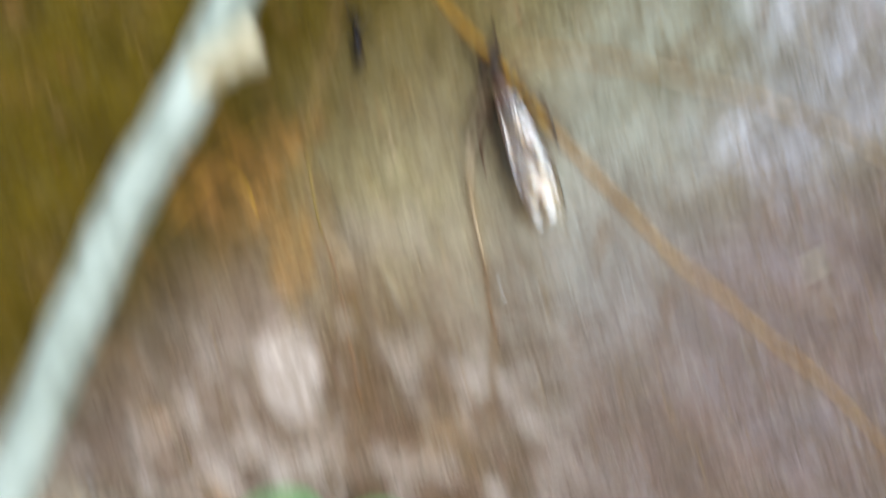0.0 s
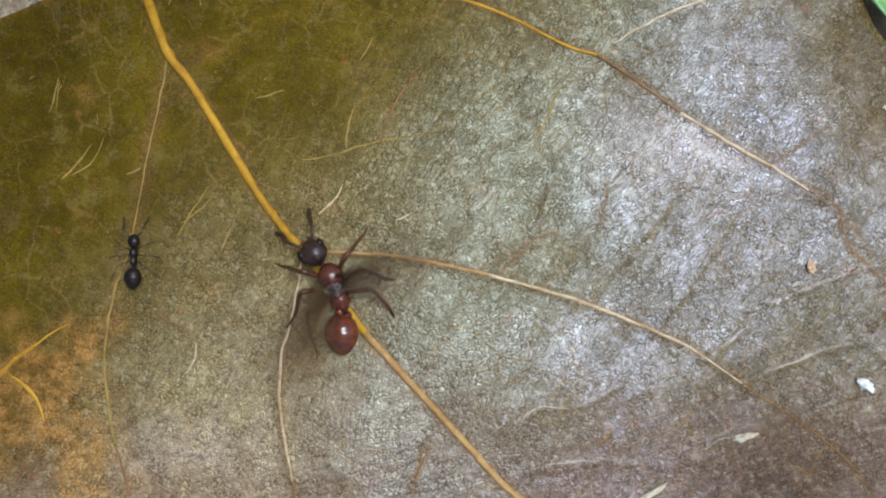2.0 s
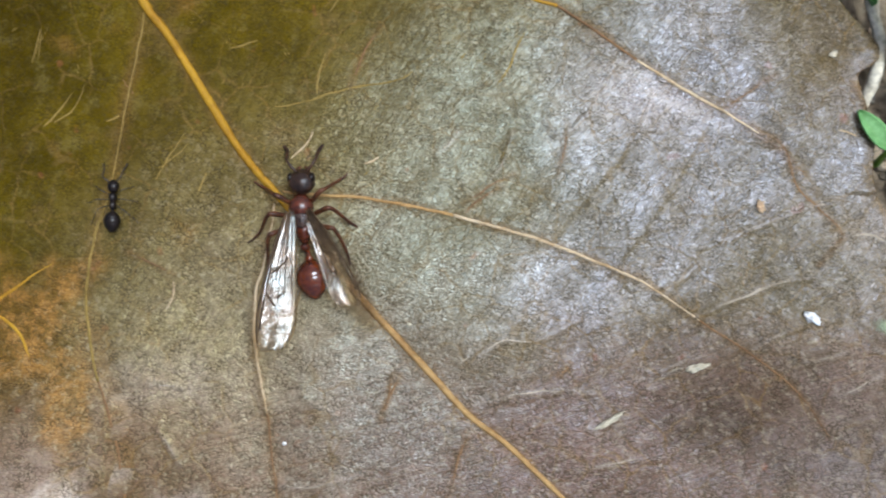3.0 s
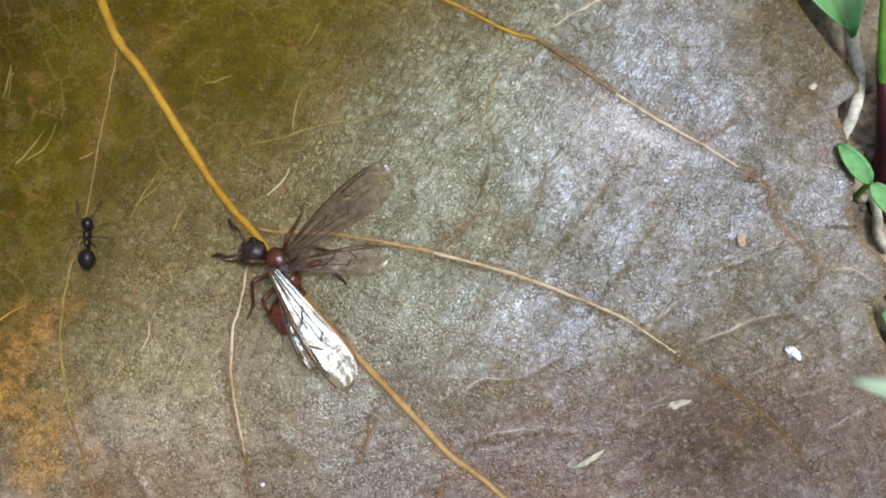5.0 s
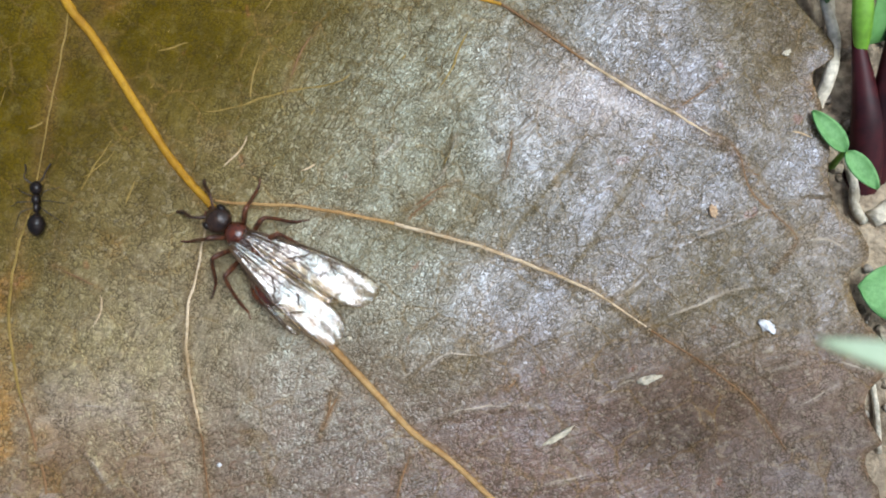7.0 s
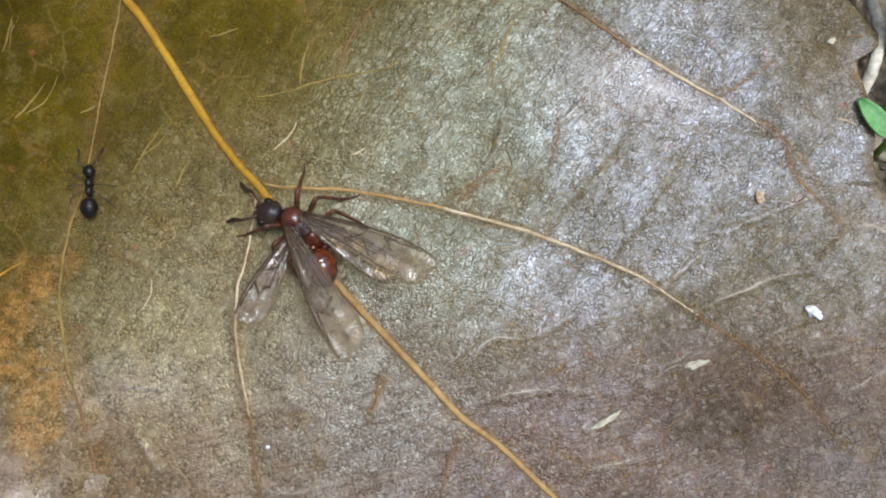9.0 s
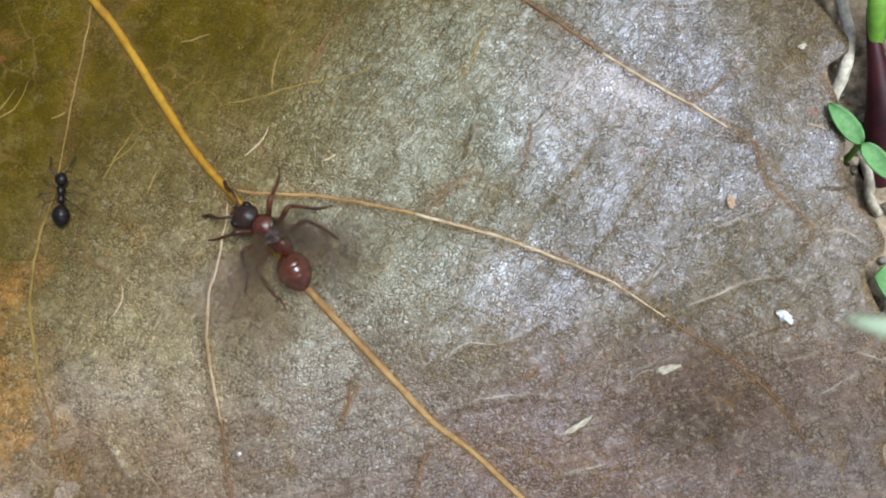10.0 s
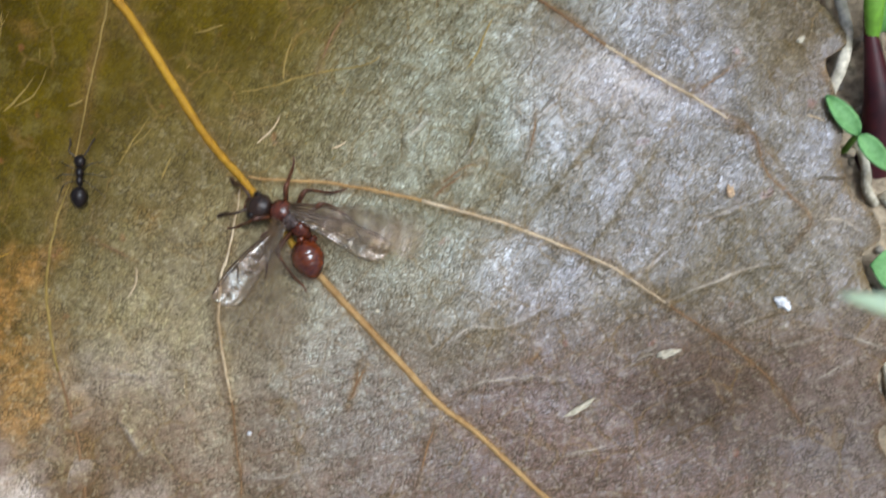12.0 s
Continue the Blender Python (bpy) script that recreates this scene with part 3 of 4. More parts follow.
def build_leaf():
    nr, nt = 270, 1500
    th = np.linspace(-np.pi, np.pi, nt, endpoint=False)
    reach = np.interp(th, EDGE_TH, EDGE_R, period=2 * np.pi)
    frac = np.linspace(0.004, 1, nr) ** 0.85
    r = frac[:, None] * reach[None, :]
    x, y = CENTRE[0] + r * np.cos(th), CENTRE[1] + r * np.sin(th)
    z = leaf_height(x, y)
    # the upper side, then a coarser under side, 0.3 mm lower
    under = list(range(0, nr - 1, 30)) + [nr - 1]
    co = np.concatenate([np.stack([x, y, z], -1).reshape(-1, 3), np.stack([x, y, z - 0.3], -1)[under].reshape(-1, 3)]) * MM
    n, m = nr * nt, len(under)
    j = np.arange(nt)
    k = (j + 1) % nt
    i = (np.arange(nr - 1) * nt)[:, None]
    quads = [np.stack([i + j, i + nt + j, i + nt + k, i + k], -1).reshape(-1, 4)]
    i = n + (np.arange(m - 1) * nt)[:, None]
    quads.append(np.stack([i + k, i + nt + k, i + nt + j, i + j], -1).reshape(-1, 4))
    a, b = (nr - 1) * nt, n + (m - 1) * nt
    quads.append(np.stack([a + j, b + j, b + k, a + k], -1))
    # the small gap at the centre, closed by two narrow rows of quads across it
    half = nt // 2
    q = np.arange(half - 1)
    quads.append(np.stack([q, q + 1, nt - 2 - q, nt - 1 - q], -1))
    quads = np.concatenate(quads).astype(np.int32)
    me = bpy.data.meshes.new("leaf_blade")
    me.vertices.add(len(co))
    me.vertices.foreach_set("co", co.ravel())
    me.loops.add(quads.size)
    me.loops.foreach_set("vertex_index", quads.ravel())
    me.polygons.add(len(quads))
    me.polygons.foreach_set("loop_start", np.arange(0, quads.size, 4, dtype=np.int32))
    me.polygons.foreach_set("use_smooth", [True] * len(quads))
    me.materials.append(M_LEAF)
    me.update(calc_edges=True)
    leaf = thing("dead_leaf", "large brown and olive dead leaf with golden veins on soil", "leaf")
    blade = new("leaf_blade", me)
    blade.parent = leaf
    # pigment zones of the dried leaf, and zones where sky sheen is painted
    w1, w2 = wavy(x, y, 11.0, 8.0), wavy(x, y, 3.5, 9.0)
    border = np.interp(x, [-60, -35, -26, -11, -3, 8, 20, 32], [-34, -5, 6.0, 11.5, 20, 27, 37, 46])
    green = np.maximum(step(-15, 13, y - border + 5 * w1 + 2.5 * w2), 0.4 * bell(x + 4 * w2, y, 35, 23, 5.5, 10))
    # gloss strength, painted where the sky's reflection lies on the leaf
    sheen_mask = step(-27, 0, x + 4 * w1) * (1 - 0.72 * np.maximum(bell(x, y, 36, 18, 5, 7.5), bell(x, y, 34, 27, 6, 9))) * (1 - 0.68 * step(0, -11, y + 5 * w1)) * (1 - 0.5 * step(18, 32, x) * step(10, 0, y)) + 0.75 * bell(x, y, -24, -9, 12, 12) + 0.55 * bell(x, y, -8, -15, 16, 9) + 0.5 * bell(x, y, 19, 13, 9, 6) * step(1.0, -0.6, y - np.interp(x, *zip(*UPPER_VEIN)))
    # brown vein fringes, with the shade beside the midrib painted in
    halo = np.maximum.reduce([0.8 * band([MIDRIB], x, y, 0.75), 0.6 * band([RIGHT_VEIN[:8], UPPER_VEIN, LOWER_VEIN], x, y, 0.55), 0.6 * band([LEFT_VEIN, UPPER_VEIN[5:9]], x, y, 0.7),
                              0.75 * band([RIGHT_VEIN[7:], LOWER_VEIN[5:], LEFT_VEIN[8:]], x, y, 0.34), 0.8 * band(RUSTED, x, y, 0.36), 0.7 * bell(x, y, 27.2, 13.4, 1.6, 0.9),
                              0.75 * band([[(a + 0.8, b) for a, b in LEFT_VEIN[7:]]], x, y, 0.9)])
    # sheen cut along the creases to paint their shade, and along the vein bands
    dull = np.maximum(0.5 * band(CREASES, x, y, 0.30), 0.55 * halo)
    zones = {
        "sheen_mask": np.clip((0.10 + np.minimum(sheen_mask, 1.3) * (0.86 + 0.35 * w1 + 0.18 * w2) - 0.22 * bell(x + 5 * w1, y + 3 * w2, 29, -13.5, 11, 4.2)) * (1 - 0.92 * green) * (1 - 0.5 * step(1.5, 0.3, reach - r)) * (1 - dull), 0, 1),
        # darker patches towards the lower right
        "dark_zone": np.clip((0.62 * bell(x + 5 * w1, y + 3 * w2, 29, -13.5, 11, 4.2) + 0.6 * bell(x + 4 * w2, y, 37, -20, 9, 4)) * (1 + w1), 0, 1),
        "olive": green,
        "sheen": step(-28, 24, x - 0.35 * y + 7 * w1),
        "halo": np.clip(halo * (0.9 + 0.9 * w2), 0, 1),
        "ridge": np.clip(band(RIDGES, x, y, 0.3) * (0.75 + 0.9 * w2), 0, 1),
        "rust": np.clip(0.85 * step(0.15, 1.0, 0.9 * bell(x, y, -35.5, -6, 4.5, 5) + 0.8 * bell(x, y, -41, -9, 7, 4) + 0.75 * bell(x, y, -32.5, -15, 3, 5) + 0.6 * bell(x, y, -19, -31, 5, 3) + 0.5 * bell(x, y, -48, -27, 6, 4) + (0.7 * w2 + 0.4 * w1) * step(-8, -26, x)) + 0.40 * np.exp(-((reach - r) / 0.6) ** 2) * (0.6 + 1.5 * w1), 0, 1),
        "brown": 0.35 * bell(x, y, 38.5, 19, 5, 8) + 0.3 * step(2.0, 0.4, reach - r) * step(-0.2, 0.3, w1) + step(-4, 9, -6.5 - y + 0.05 * (x - 10) + 6 * w1 + 2 * w2),
        # torn pale patches, plus sheen painted below the upper vein and at left
        "pale": np.clip(0.85 * step(0.3, 0.7, bell(x, y, -33.0, -25.5, 3.6, 5.0) + 0.25 * w2) + 0.75 * step(-0.25, 0.5, w2 + 0.5 * w1) * step(-18, -27, y) * step(-2, -16, x)
                        + 0.22 * step(-11, -20, y) * step(-29, -31, x) + 0.6 * step(0.1, 0.4, w2) * bell(x, y, -32.5, -16.5, 3, 3) + 0.6 * bell(x, y, 20.0, 14.5, 6, 3.5) * step(1.0, -0.6, y - np.interp(x, *zip(*UPPER_VEIN))) + 0.30 * bell(x, y, -25, -12, 5, 2.5) + 0.22 * bell(x, y, -14, -8, 14, 10) + 0.25 * bell(x, y, 40.5, 1.5, 4, 3) + 0.22 * bell(x, y, 40, -18, 8, 9), 0, 1),
    }
    for name, v in zones.items():
        a = blade.data.attributes.new(name, "FLOAT", "POINT")
        a.data.foreach_set("value", np.concatenate([v.ravel(), v[under].ravel()]))
    return leaf


LEAF = build_leaf()


def vein(name, line, radii, material, steps=8, lift=0.0, label="", flat=0.55):
    p = np.array(spline(line, steps))
    jit = np.array([noise.noise(Vector((a * 0.6, b * 0.6, 4.0))) for a, b in p]) * 0.12
    p = p + np.stack([jit, -jit], -1)
    z = leaf_height(p[:, 0], p[:, 1]) + lift
    return part(name, tube([(a, b, c) for (a, b), c in zip(p, z)], radii, 10, flat, 0.25), material, LEAF, label)


vein("midrib", MIDRIB[:7], [0.46, 0.42, 0.36, 0.32], M_MIDRIB, 12, 0.05, "smooth orange-yellow midrib", 0.8)
vein("midrib", MIDRIB[6:], [0.33, 0.30, 0.26, 0.20, 0.12], M_MIDRIB_PALE, 12, 0.03, "paler tan end of the midrib", 0.8)
vein("side_vein", RIGHT_VEIN[:4], [0.10, 0.15, 0.15], M_MIDRIB_PALE, 10, 0.0)
vein("side_vein", RIGHT_VEIN[3:8], [0.15, 0.16, 0.14, 0.05], M_VEIN, 10, 0.0)
vein("side_vein", RIGHT_VEIN[7:], [0.09, 0.06], M_VEIN_RUST, 10, 0.0)
vein("side_vein", UPPER_VEIN[:7], [0.17, 0.16, 0.15], M_MIDRIB, 10, 0.0)
vein("side_vein", UPPER_VEIN[6:9], [0.13, 0.12], M_VEIN_RUST, 10, 0.02)
vein("side_vein", UPPER_VEIN[8:12], [0.13, 0.17, 0.15, 0.07], M_VEIN, 10, 0.0)
vein("side_vein", LEFT_VEIN[:9], [0.09, 0.07, 0.07, 0.12, 0.14, 0.10], M_VEIN_OLIVE, 10, 0.02)
vein("side_vein", LEFT_VEIN[8:], [0.10, 0.14], M_VEIN_RUST, 10, 0.0)
vein("side_vein", LOWER_VEIN[:6], [0.08, 0.12, 0.14, 0.09], M_VEIN, 10, -0.02)
vein("side_vein", LOWER_VEIN[5:], [0.09, 0.05], M_VEIN_RUST, 10, 0.0)
for line, rad, material in FINE:
    vein("fine_vein", line, [rad * 0.1, rad * 0.8, rad * 0.9, rad * 0.7, rad * 0.1], material, 8, -0.06 if material is M_VEIN_PALE else -0.035)


def build_veinlets():
    """The finest veins: short crooked threads between the side veins, in one mesh for each tint."""
    rng = random.Random(11)
    for name, material, count, box, lean in (("vein_network", M_VEIN_OLIVE, 150, (-44, 6, 0, 36), 60), ("vein_network", M_VEIN_PALE, 60, (-18, 40, -30, 8), 42), ("vein_network", M_VEIN_RUST, 60, (-40, 38, -34, 30), -35)):
        geos = []
        for _ in range(count):
            x, y = rng.uniform(box[0], box[1]), rng.uniform(box[2], box[3])
            a = radians(lean + rng.gauss(0, 17))
            step_len, n = rng.uniform(0.35, 0.9), rng.randint(3, 7)
            line = [(x, y)]
            for _ in range(n):
                a += rng.gauss(0, 0.13)
                line.append((line[-1][0] + step_len * math.cos(a), line[-1][1] + step_len * math.sin(a)))
            p = np.array(spline(line, 3))
            th = np.arctan2(p[:, 1] - CENTRE[1], p[:, 0] - CENTRE[0])
            if np.any(np.hypot(p[:, 0] - CENTRE[0], p[:, 1] - CENTRE[1]) > np.interp(th, EDGE_TH, EDGE_R, period=2 * np.pi) - 2):
                continue
            z = leaf_height(p[:, 0], p[:, 1]) - 0.045
            r = rng.uniform(0.05, 0.10)
            geos.append(tube([(u, v, w) for (u, v), w in zip(p, z)], [r * 0.3, r, r * 0.8, r * 0.2], 6, 0.55, 0.9, x))
        tagged(part(name, join(*geos), material, LEAF), kind="stuff")


build_veinlets()


def build_rolled_edge():
    """The leaf's upper edge, rolled up and dried pale."""
    line = spline([(-38.5, 27.6), (-33.0, 28.6), (-26.5, 31.0), (-21.0, 34.4), (-16.0, 38.5)], 8)
    rows = []
    for i, (x, y) in enumerate(line):
        a = np.array(line[min(i + 1, len(line) - 1)]) - np.array(line[max(i - 1, 0)])
        nx, ny = -a[1] / np.hypot(*a), a[0] / np.hypot(*a)
        z = float(leaf_height(x, y)[0]) - 0.4
        rows.append([(x + nx * 2.4 * (1 - math.cos(b)) - 0.3 * nx, y + ny * 2.4 * (1 - math.cos(b)) - 0.3 * ny, z + 0.9 * math.sin(b) - 1.6 * max(b - 1.0, 0) ** 1.5) for b in np.linspace(0, 2.9, 16)])
    edge = part("rolled_edge", sheet(rows, 0.3), M_FLAP, LEAF, "pinkish-grey underside of the rolled leaf edge")
    part("rim", tube([r[5] for r in rows], [0.35, 0.5, 0.5, 0.35], 8, 0.8, 0.3), M_RIM, edge, "thin pale rim")


build_rolled_edge()


# ---- small bits lying on the leaf ----
def on_leaf(x, y, sink=0.0):
    return pose(x * MM, y * MM, (float(leaf_height(x, y)[0]) - sink) * MM)


def fleck(name, label, x, y, r, material, turn=0, seed=1.0):
    ob = part(name, ball((0, 0, r[2] * 0.35), r, (0, 0, turn), 18, 11, 0.9, seed), material)
    ob.matrix_basis = on_leaf(x, y)
    tagged(ob, label, "debris")


fleck("white_crumb", "small bright white crumb on the leaf", 34.4, -6.4, (0.75, 0.42, 0.3), M_WHITE, -30, 1.0)
fleck("tan_seed", "tiny tan seed fleck on the leaf", 29.9, 3.8, (0.35, 0.55, 0.25), M_TAN, 10, 3.0)
fleck("cream_chip", "cream chip of dry plant on the leaf", 23.7, -10.8, (1.1, 0.3, 0.2), M_CREAM, 14, 5.0)
fleck("cream_chip", "thin cream sliver of dry plant on the leaf", 15.9, -15.5, (1.25, 0.24, 0.18), M_CREAM, 30, 15.0)
fleck("yellow_bud", "small yellow bud stuck to the leaf vein", -17.8, 30.4, (0.65, 0.85, 0.5), M_YELLOW, 0, 7.0)
fleck("pale_crumb", "minute pale crumb on the leaf", -2.2, -6.9, (0.22, 0.16, 0.14), M_CREAM, 0, 9.0)
fleck("pale_crumb", "minute pale crumb on the leaf", 37.0, 18.0, (0.4, 0.22, 0.15), M_CREAM, 30, 11.0)
fleck("pale_crumb", "minute pale crumb on the leaf", -13.4, -17.6, (0.2, 0.16, 0.14), M_WHITE, 0, 13.0)


# ---- insects ----
def shin(points, radii):
    return tube(spline(points, 5), radii, 8)


def wing_shape(length, width, bow):
    """Outline of a wing along its length: front and rear edge."""
    s = np.linspace(0, 1, 26)
    tip = np.sqrt(np.clip(1 - np.clip((s - 0.62) / 0.38, 0, 1) ** 2.6, 0, 1))
    front = width * (0.10 + 0.20 * np.sin(np.pi * s * 0.8)) * (0.25 + 0.75 * tip) + bow * s
    rear = -width * (0.06 + 0.64 * s ** 0.85) * tip - 0.02
    return s * length, front, rear


def build_wing(parent, name, length, width, side, material):
    """A wing along +x; side +1: its rear edge towards -y (a right wing), -1: mirrored."""
    xs, front, rear = wing_shape(length, width, 0.02 * length)
    rows = []
    for x, f, r in zip(xs, front, rear):
        rows.append([(x, side * (r + (f - r) * v), 0.06 * math.sin(v * 9 + x * 0.7) * (x / length) + 0.14 * math.sin(x / length * 3.0) * (v - 0.5)) for v in np.linspace(0, 1, 9)])
    w = part(name, sheet(rows, 0.02), material, parent, "clear smoky insect wing with brown veins")

    def z_at(x, v):
        return 0.06 * math.sin(v * 9 + x * 0.7) * (x / length) + 0.14 * math.sin(x / length * 3.0) * (v - 0.5)

    for v0, v1, end, rad in ((0.98, 0.98, 0.95, 0.11), (0.90, 0.86, 0.62, 0.10), (0.70, 0.62, 0.50, 0.09), (0.66, 0.46, 0.88, 0.05), (0.52, 0.30, 0.60, 0.08), (0.30, 0.08, 0.66, 0.07)):
        line = []
        for s in np.linspace(0.02, end, 14):
            i = np.interp(s * length, xs, np.arange(26))
            f, r = np.interp(i, np.arange(26), front), np.interp(i, np.arange(26), rear)
            v = v0 + (v1 - v0) * s ** 0.7
            line.append((s * length, side * (r + (f - r) * v), z_at(s * length, v)))
        part("wing_vein", tube(line, [rad, rad * 0.5], 6), M_WINGVEIN, w)
    for s0, v0, s1, v1 in ((0.42, 0.60, 0.47, 0.88), (0.60, 0.86, 0.68, 0.58), (0.34, 0.38, 0.42, 0.62), (0.56, 0.32, 0.62, 0.56), (0.62, 0.87, 0.86, 0.90)):
        line = []
        for k in np.linspace(0, 1, 5):
            s, v = s0 + (s1 - s0) * k, v0 + (v1 - v0) * k
            f, r = np.interp(s * length, xs, front), np.interp(s * length, xs, rear)
            line.append((s * length, side * (r + (f - r) * v), z_at(s * length, v)))
        part("wing_vein", tube(line, [0.08, 0.07], 6), M_WINGVEIN, w)
    return w


def gaster_mesh(length, width, rings):
    verts, faces = [], []
    nu, nv = 28, 34
    for j in range(nv + 1):
        s = j / nv
        prof = math.sin(math.pi * s ** 0.9) ** 0.6
        groove = 1 - 0.05 * sum(math.exp(-((s - q) / 0.018) ** 2) for q in rings)
        for i in range(nu):
            b = 2 * math.pi * i / nu
            verts.append((length * (0.5 - s), width * 0.5 * prof * groove * math.cos(b), width * 0.42 * prof * groove * math.sin(b)))
    for j in range(nv):
        for i in range(nu):
            k = (i + 1) % nu
            faces.append((j * nu + i, j * nu + k, (j + 1) * nu + k, (j + 1) * nu + i))
    return verts, faces


def build_winged_ant():
    ant = thing("winged_ant", "red-brown winged ant with black head and smoky wings on leaf", "ant")
    part("pronotum", join(ball((0.6, 0, 1.75), (1.18, 1.12, 1.0), nu=26, nv=16), ball((1.3, 0, 1.5), (0.6, 0.7, 0.62))), M_THORAX, ant, "glossy red-brown dome behind the head")
    part("scutellum", join(ball((-0.62, 0, 1.95), (0.62, 0.86, 0.68), wobble=0.25), ball((-0.25, 0, 2.45), (0.28, 0.62, 0.2), wobble=0.3), ball((-0.95, 0, 2.35), (0.34, 0.42, 0.26), wobble=0.3),
                           ball((-0.5, 0.72, 2.2), (0.4, 0.25, 0.3)), ball((-0.5, -0.72, 2.2), (0.4, 0.25, 0.3))), M_SCUTELLUM, ant, "dark ridged plates between the wing roots")
    part("propodeum", join(ball((-1.45, 0, 1.6), (0.95, 0.82, 0.78), wobble=0.15), ball((-2.1, 0, 1.4), (0.6, 0.5, 0.5))), M_THORAX, ant)
    part("petiole", join(ball((-2.6, 0, 1.3), (0.5, 0.26, 0.3)), ball((-2.95, 0, 1.5), (0.36, 0.46, 0.5), wobble=0.2)), M_THORAX, ant)
    head = part("head", join(ball((-0.05, 0, 0), (1.12, 1.2, 0.92), nu=26, nv=16, wobble=0.06), ball((-0.85, 0, -0.1), (0.45, 0.4, 0.4)), ball((0.75, 0, -0.2), (0.6, 0.85, 0.55), wobble=0.1), ball((0.55, 0, 0.35), (0.35, 0.5, 0.35))), M_HEAD, ant, "round glossy black head")
    for s in (1, -1):
        part("eye", ball((0.3, s * 0.95, 0.28), (0.46, 0.32, 0.46)), M_BLACK, head)
        part("mandible", shin([(0.95, s * 0.5, -0.4), (1.45, s * 0.45, -0.45), (1.7, s * 0.1, -0.5)], [0.2, 0.16, 0.06]), M_LEG, head)
        part("antenna", shin([(0.85, s * 0.4, 0.15), (1.4, s * 0.95, 0.5), (2.0, s * 1.3, 0.5), (2.5, s * 1.35, 0.1), (3.2, s * 1.45, -0.35), (3.8, s * 1.8, -0.55)], [0.14, 0.14, 0.13, 0.18, 0.19, 0.15]), M_ANTENNA, head)
        for fx, out in ((0.8, [(1.5, 1.5, 2.2), (1.8, 2.0, 2.0), (2.5, 2.7, 0.4), (2.9, 3.3, 0.02), (3.3, 3.7, 0.0)]),
                        (-0.2, [(0.1, 1.9, 2.6), (0.0, 2.5, 2.4), (-0.9, 3.4, 0.6), (-1.4, 4.1, 0.03), (-1.7, 4.6, 0.0)]),
                        (-1.0, [(-1.4, 2.0, 2.7), (-1.7, 2.5, 2.6), (-3.2, 3.0, 0.8), (-4.3, 3.1, 0.03), (-4.9, 3.3, 0.0)])):
            part("leg", shin([(fx, s * 0.55, 1.1)] + [(a * 1.12, s * b * 1.18, c + 0.08) for a, b, c in out], [0.20, 0.25, 0.18, 0.15, 0.10, 0.07]), M_LEG, ant)
    gaster = part("gaster", join(gaster_mesh(3.7, 2.95, (0.42, 0.64, 0.8)), tube([(1.5, 0, 0), (2.1, 0, 0.0), (2.9, 0, 0.1)], [0.55, 0.24, 0.2], 10)), M_GASTER, ant, "shiny dark red oval gaster")
    wings = {"FR": build_wing(ant, "forewing", 12.4, 3.9, 1, M_WING), "FL": build_wing(ant, "forewing", 12.4, 3.9, -1, M_WING),
             "HR": build_wing(ant, "hindwing", 8.8, 3.1, 1, M_HINDWING), "HL": build_wing(ant, "hindwing", 8.8, 3.1, -1, M_HINDWING)}
    return ant, head, gaster, wings


def build_black_ant():
    ant = thing("black_ant", "small shiny black ant standing on the olive part of the leaf", "ant")
    part("thorax", join(ball((0.25, 0, 0.75), (0.5, 0.36, 0.36)), ball((-0.45, 0, 0.7), (0.5, 0.3, 0.32))), M_BLACK, ant)
    part("petiole", ball((-0.98, 0, 0.6), (0.2, 0.16, 0.24)), M_BLACK, ant)
    part("gaster", [[(x - 1.95, y, z + 0.75) for x, y, z in g] if k == 0 else g for k, g in enumerate(gaster_mesh(1.95, 1.5, (0.35, 0.6)))], M_BLACK, ant, "polished black gaster")
    head = part("head", join(ball((1.25, 0, 0.75), (0.58, 0.52, 0.42)), ball((1.6, 0, 0.65), (0.3, 0.34, 0.26))), M_BLACK, ant)
    for s in (1, -1):
        part("antenna", shin([(1.6, s * 0.25, 0.85), (2.1, s * 0.8, 1.1), (2.8, s * 0.9, 0.7), (3.4, s * 1.1, 0.4)], [0.07, 0.06, 0.07]), M_BLACKLEG, head)
        for fx, out in ((0.5, [(0.9, 1.0, 1.1), (1.3, 1.7, 0.2), (1.5, 2.1, 0.0)]), (0.1, [(0.0, 1.3, 1.2), (-0.1, 2.2, 0.2), (-0.1, 2.7, 0.0)]),
                        (-0.4, [(-0.9, 1.1, 1.2), (-1.7, 1.9, 0.3), (-2.2, 2.3, 0.0)])):
            part("leg", shin([(fx, s * 0.25, 0.55)] + [(a, s * b, c + 0.04) for a, b, c in out], [0.045, 0.045, 0.03, 0.02]), M_BLACKLEG, ant)
    return ant


WINGED = build_winged_ant()
BLACK_ANT = build_black_ant()


# ---- plants and litter beside the leaf ----
def leaflet(c, length, width, turn, rise=0.0, cup=0.3, blunt=0.5):
    """A seed leaf: oval sheet from its base c, pointing along turn (degrees)."""
    ca, sa = math.cos(radians(turn)), math.sin(radians(turn))
    rows = []
    for s in np.linspace(0, 1, 14):
        w = width * 0.5 * max(math.sin(math.pi * s ** blunt ** 0.3), 0.02) ** 0.6
        row = []
        for v in np.linspace(-1, 1, 9):
            u, t = s * length, v * w
            row.append((c[0] + u * ca - t * sa, c[1] + u * sa + t * ca, c[2] + rise * s - 0.12 * length * s * s + cup * v * v))
        rows.append(row)
    return sheet(rows, 0.18)


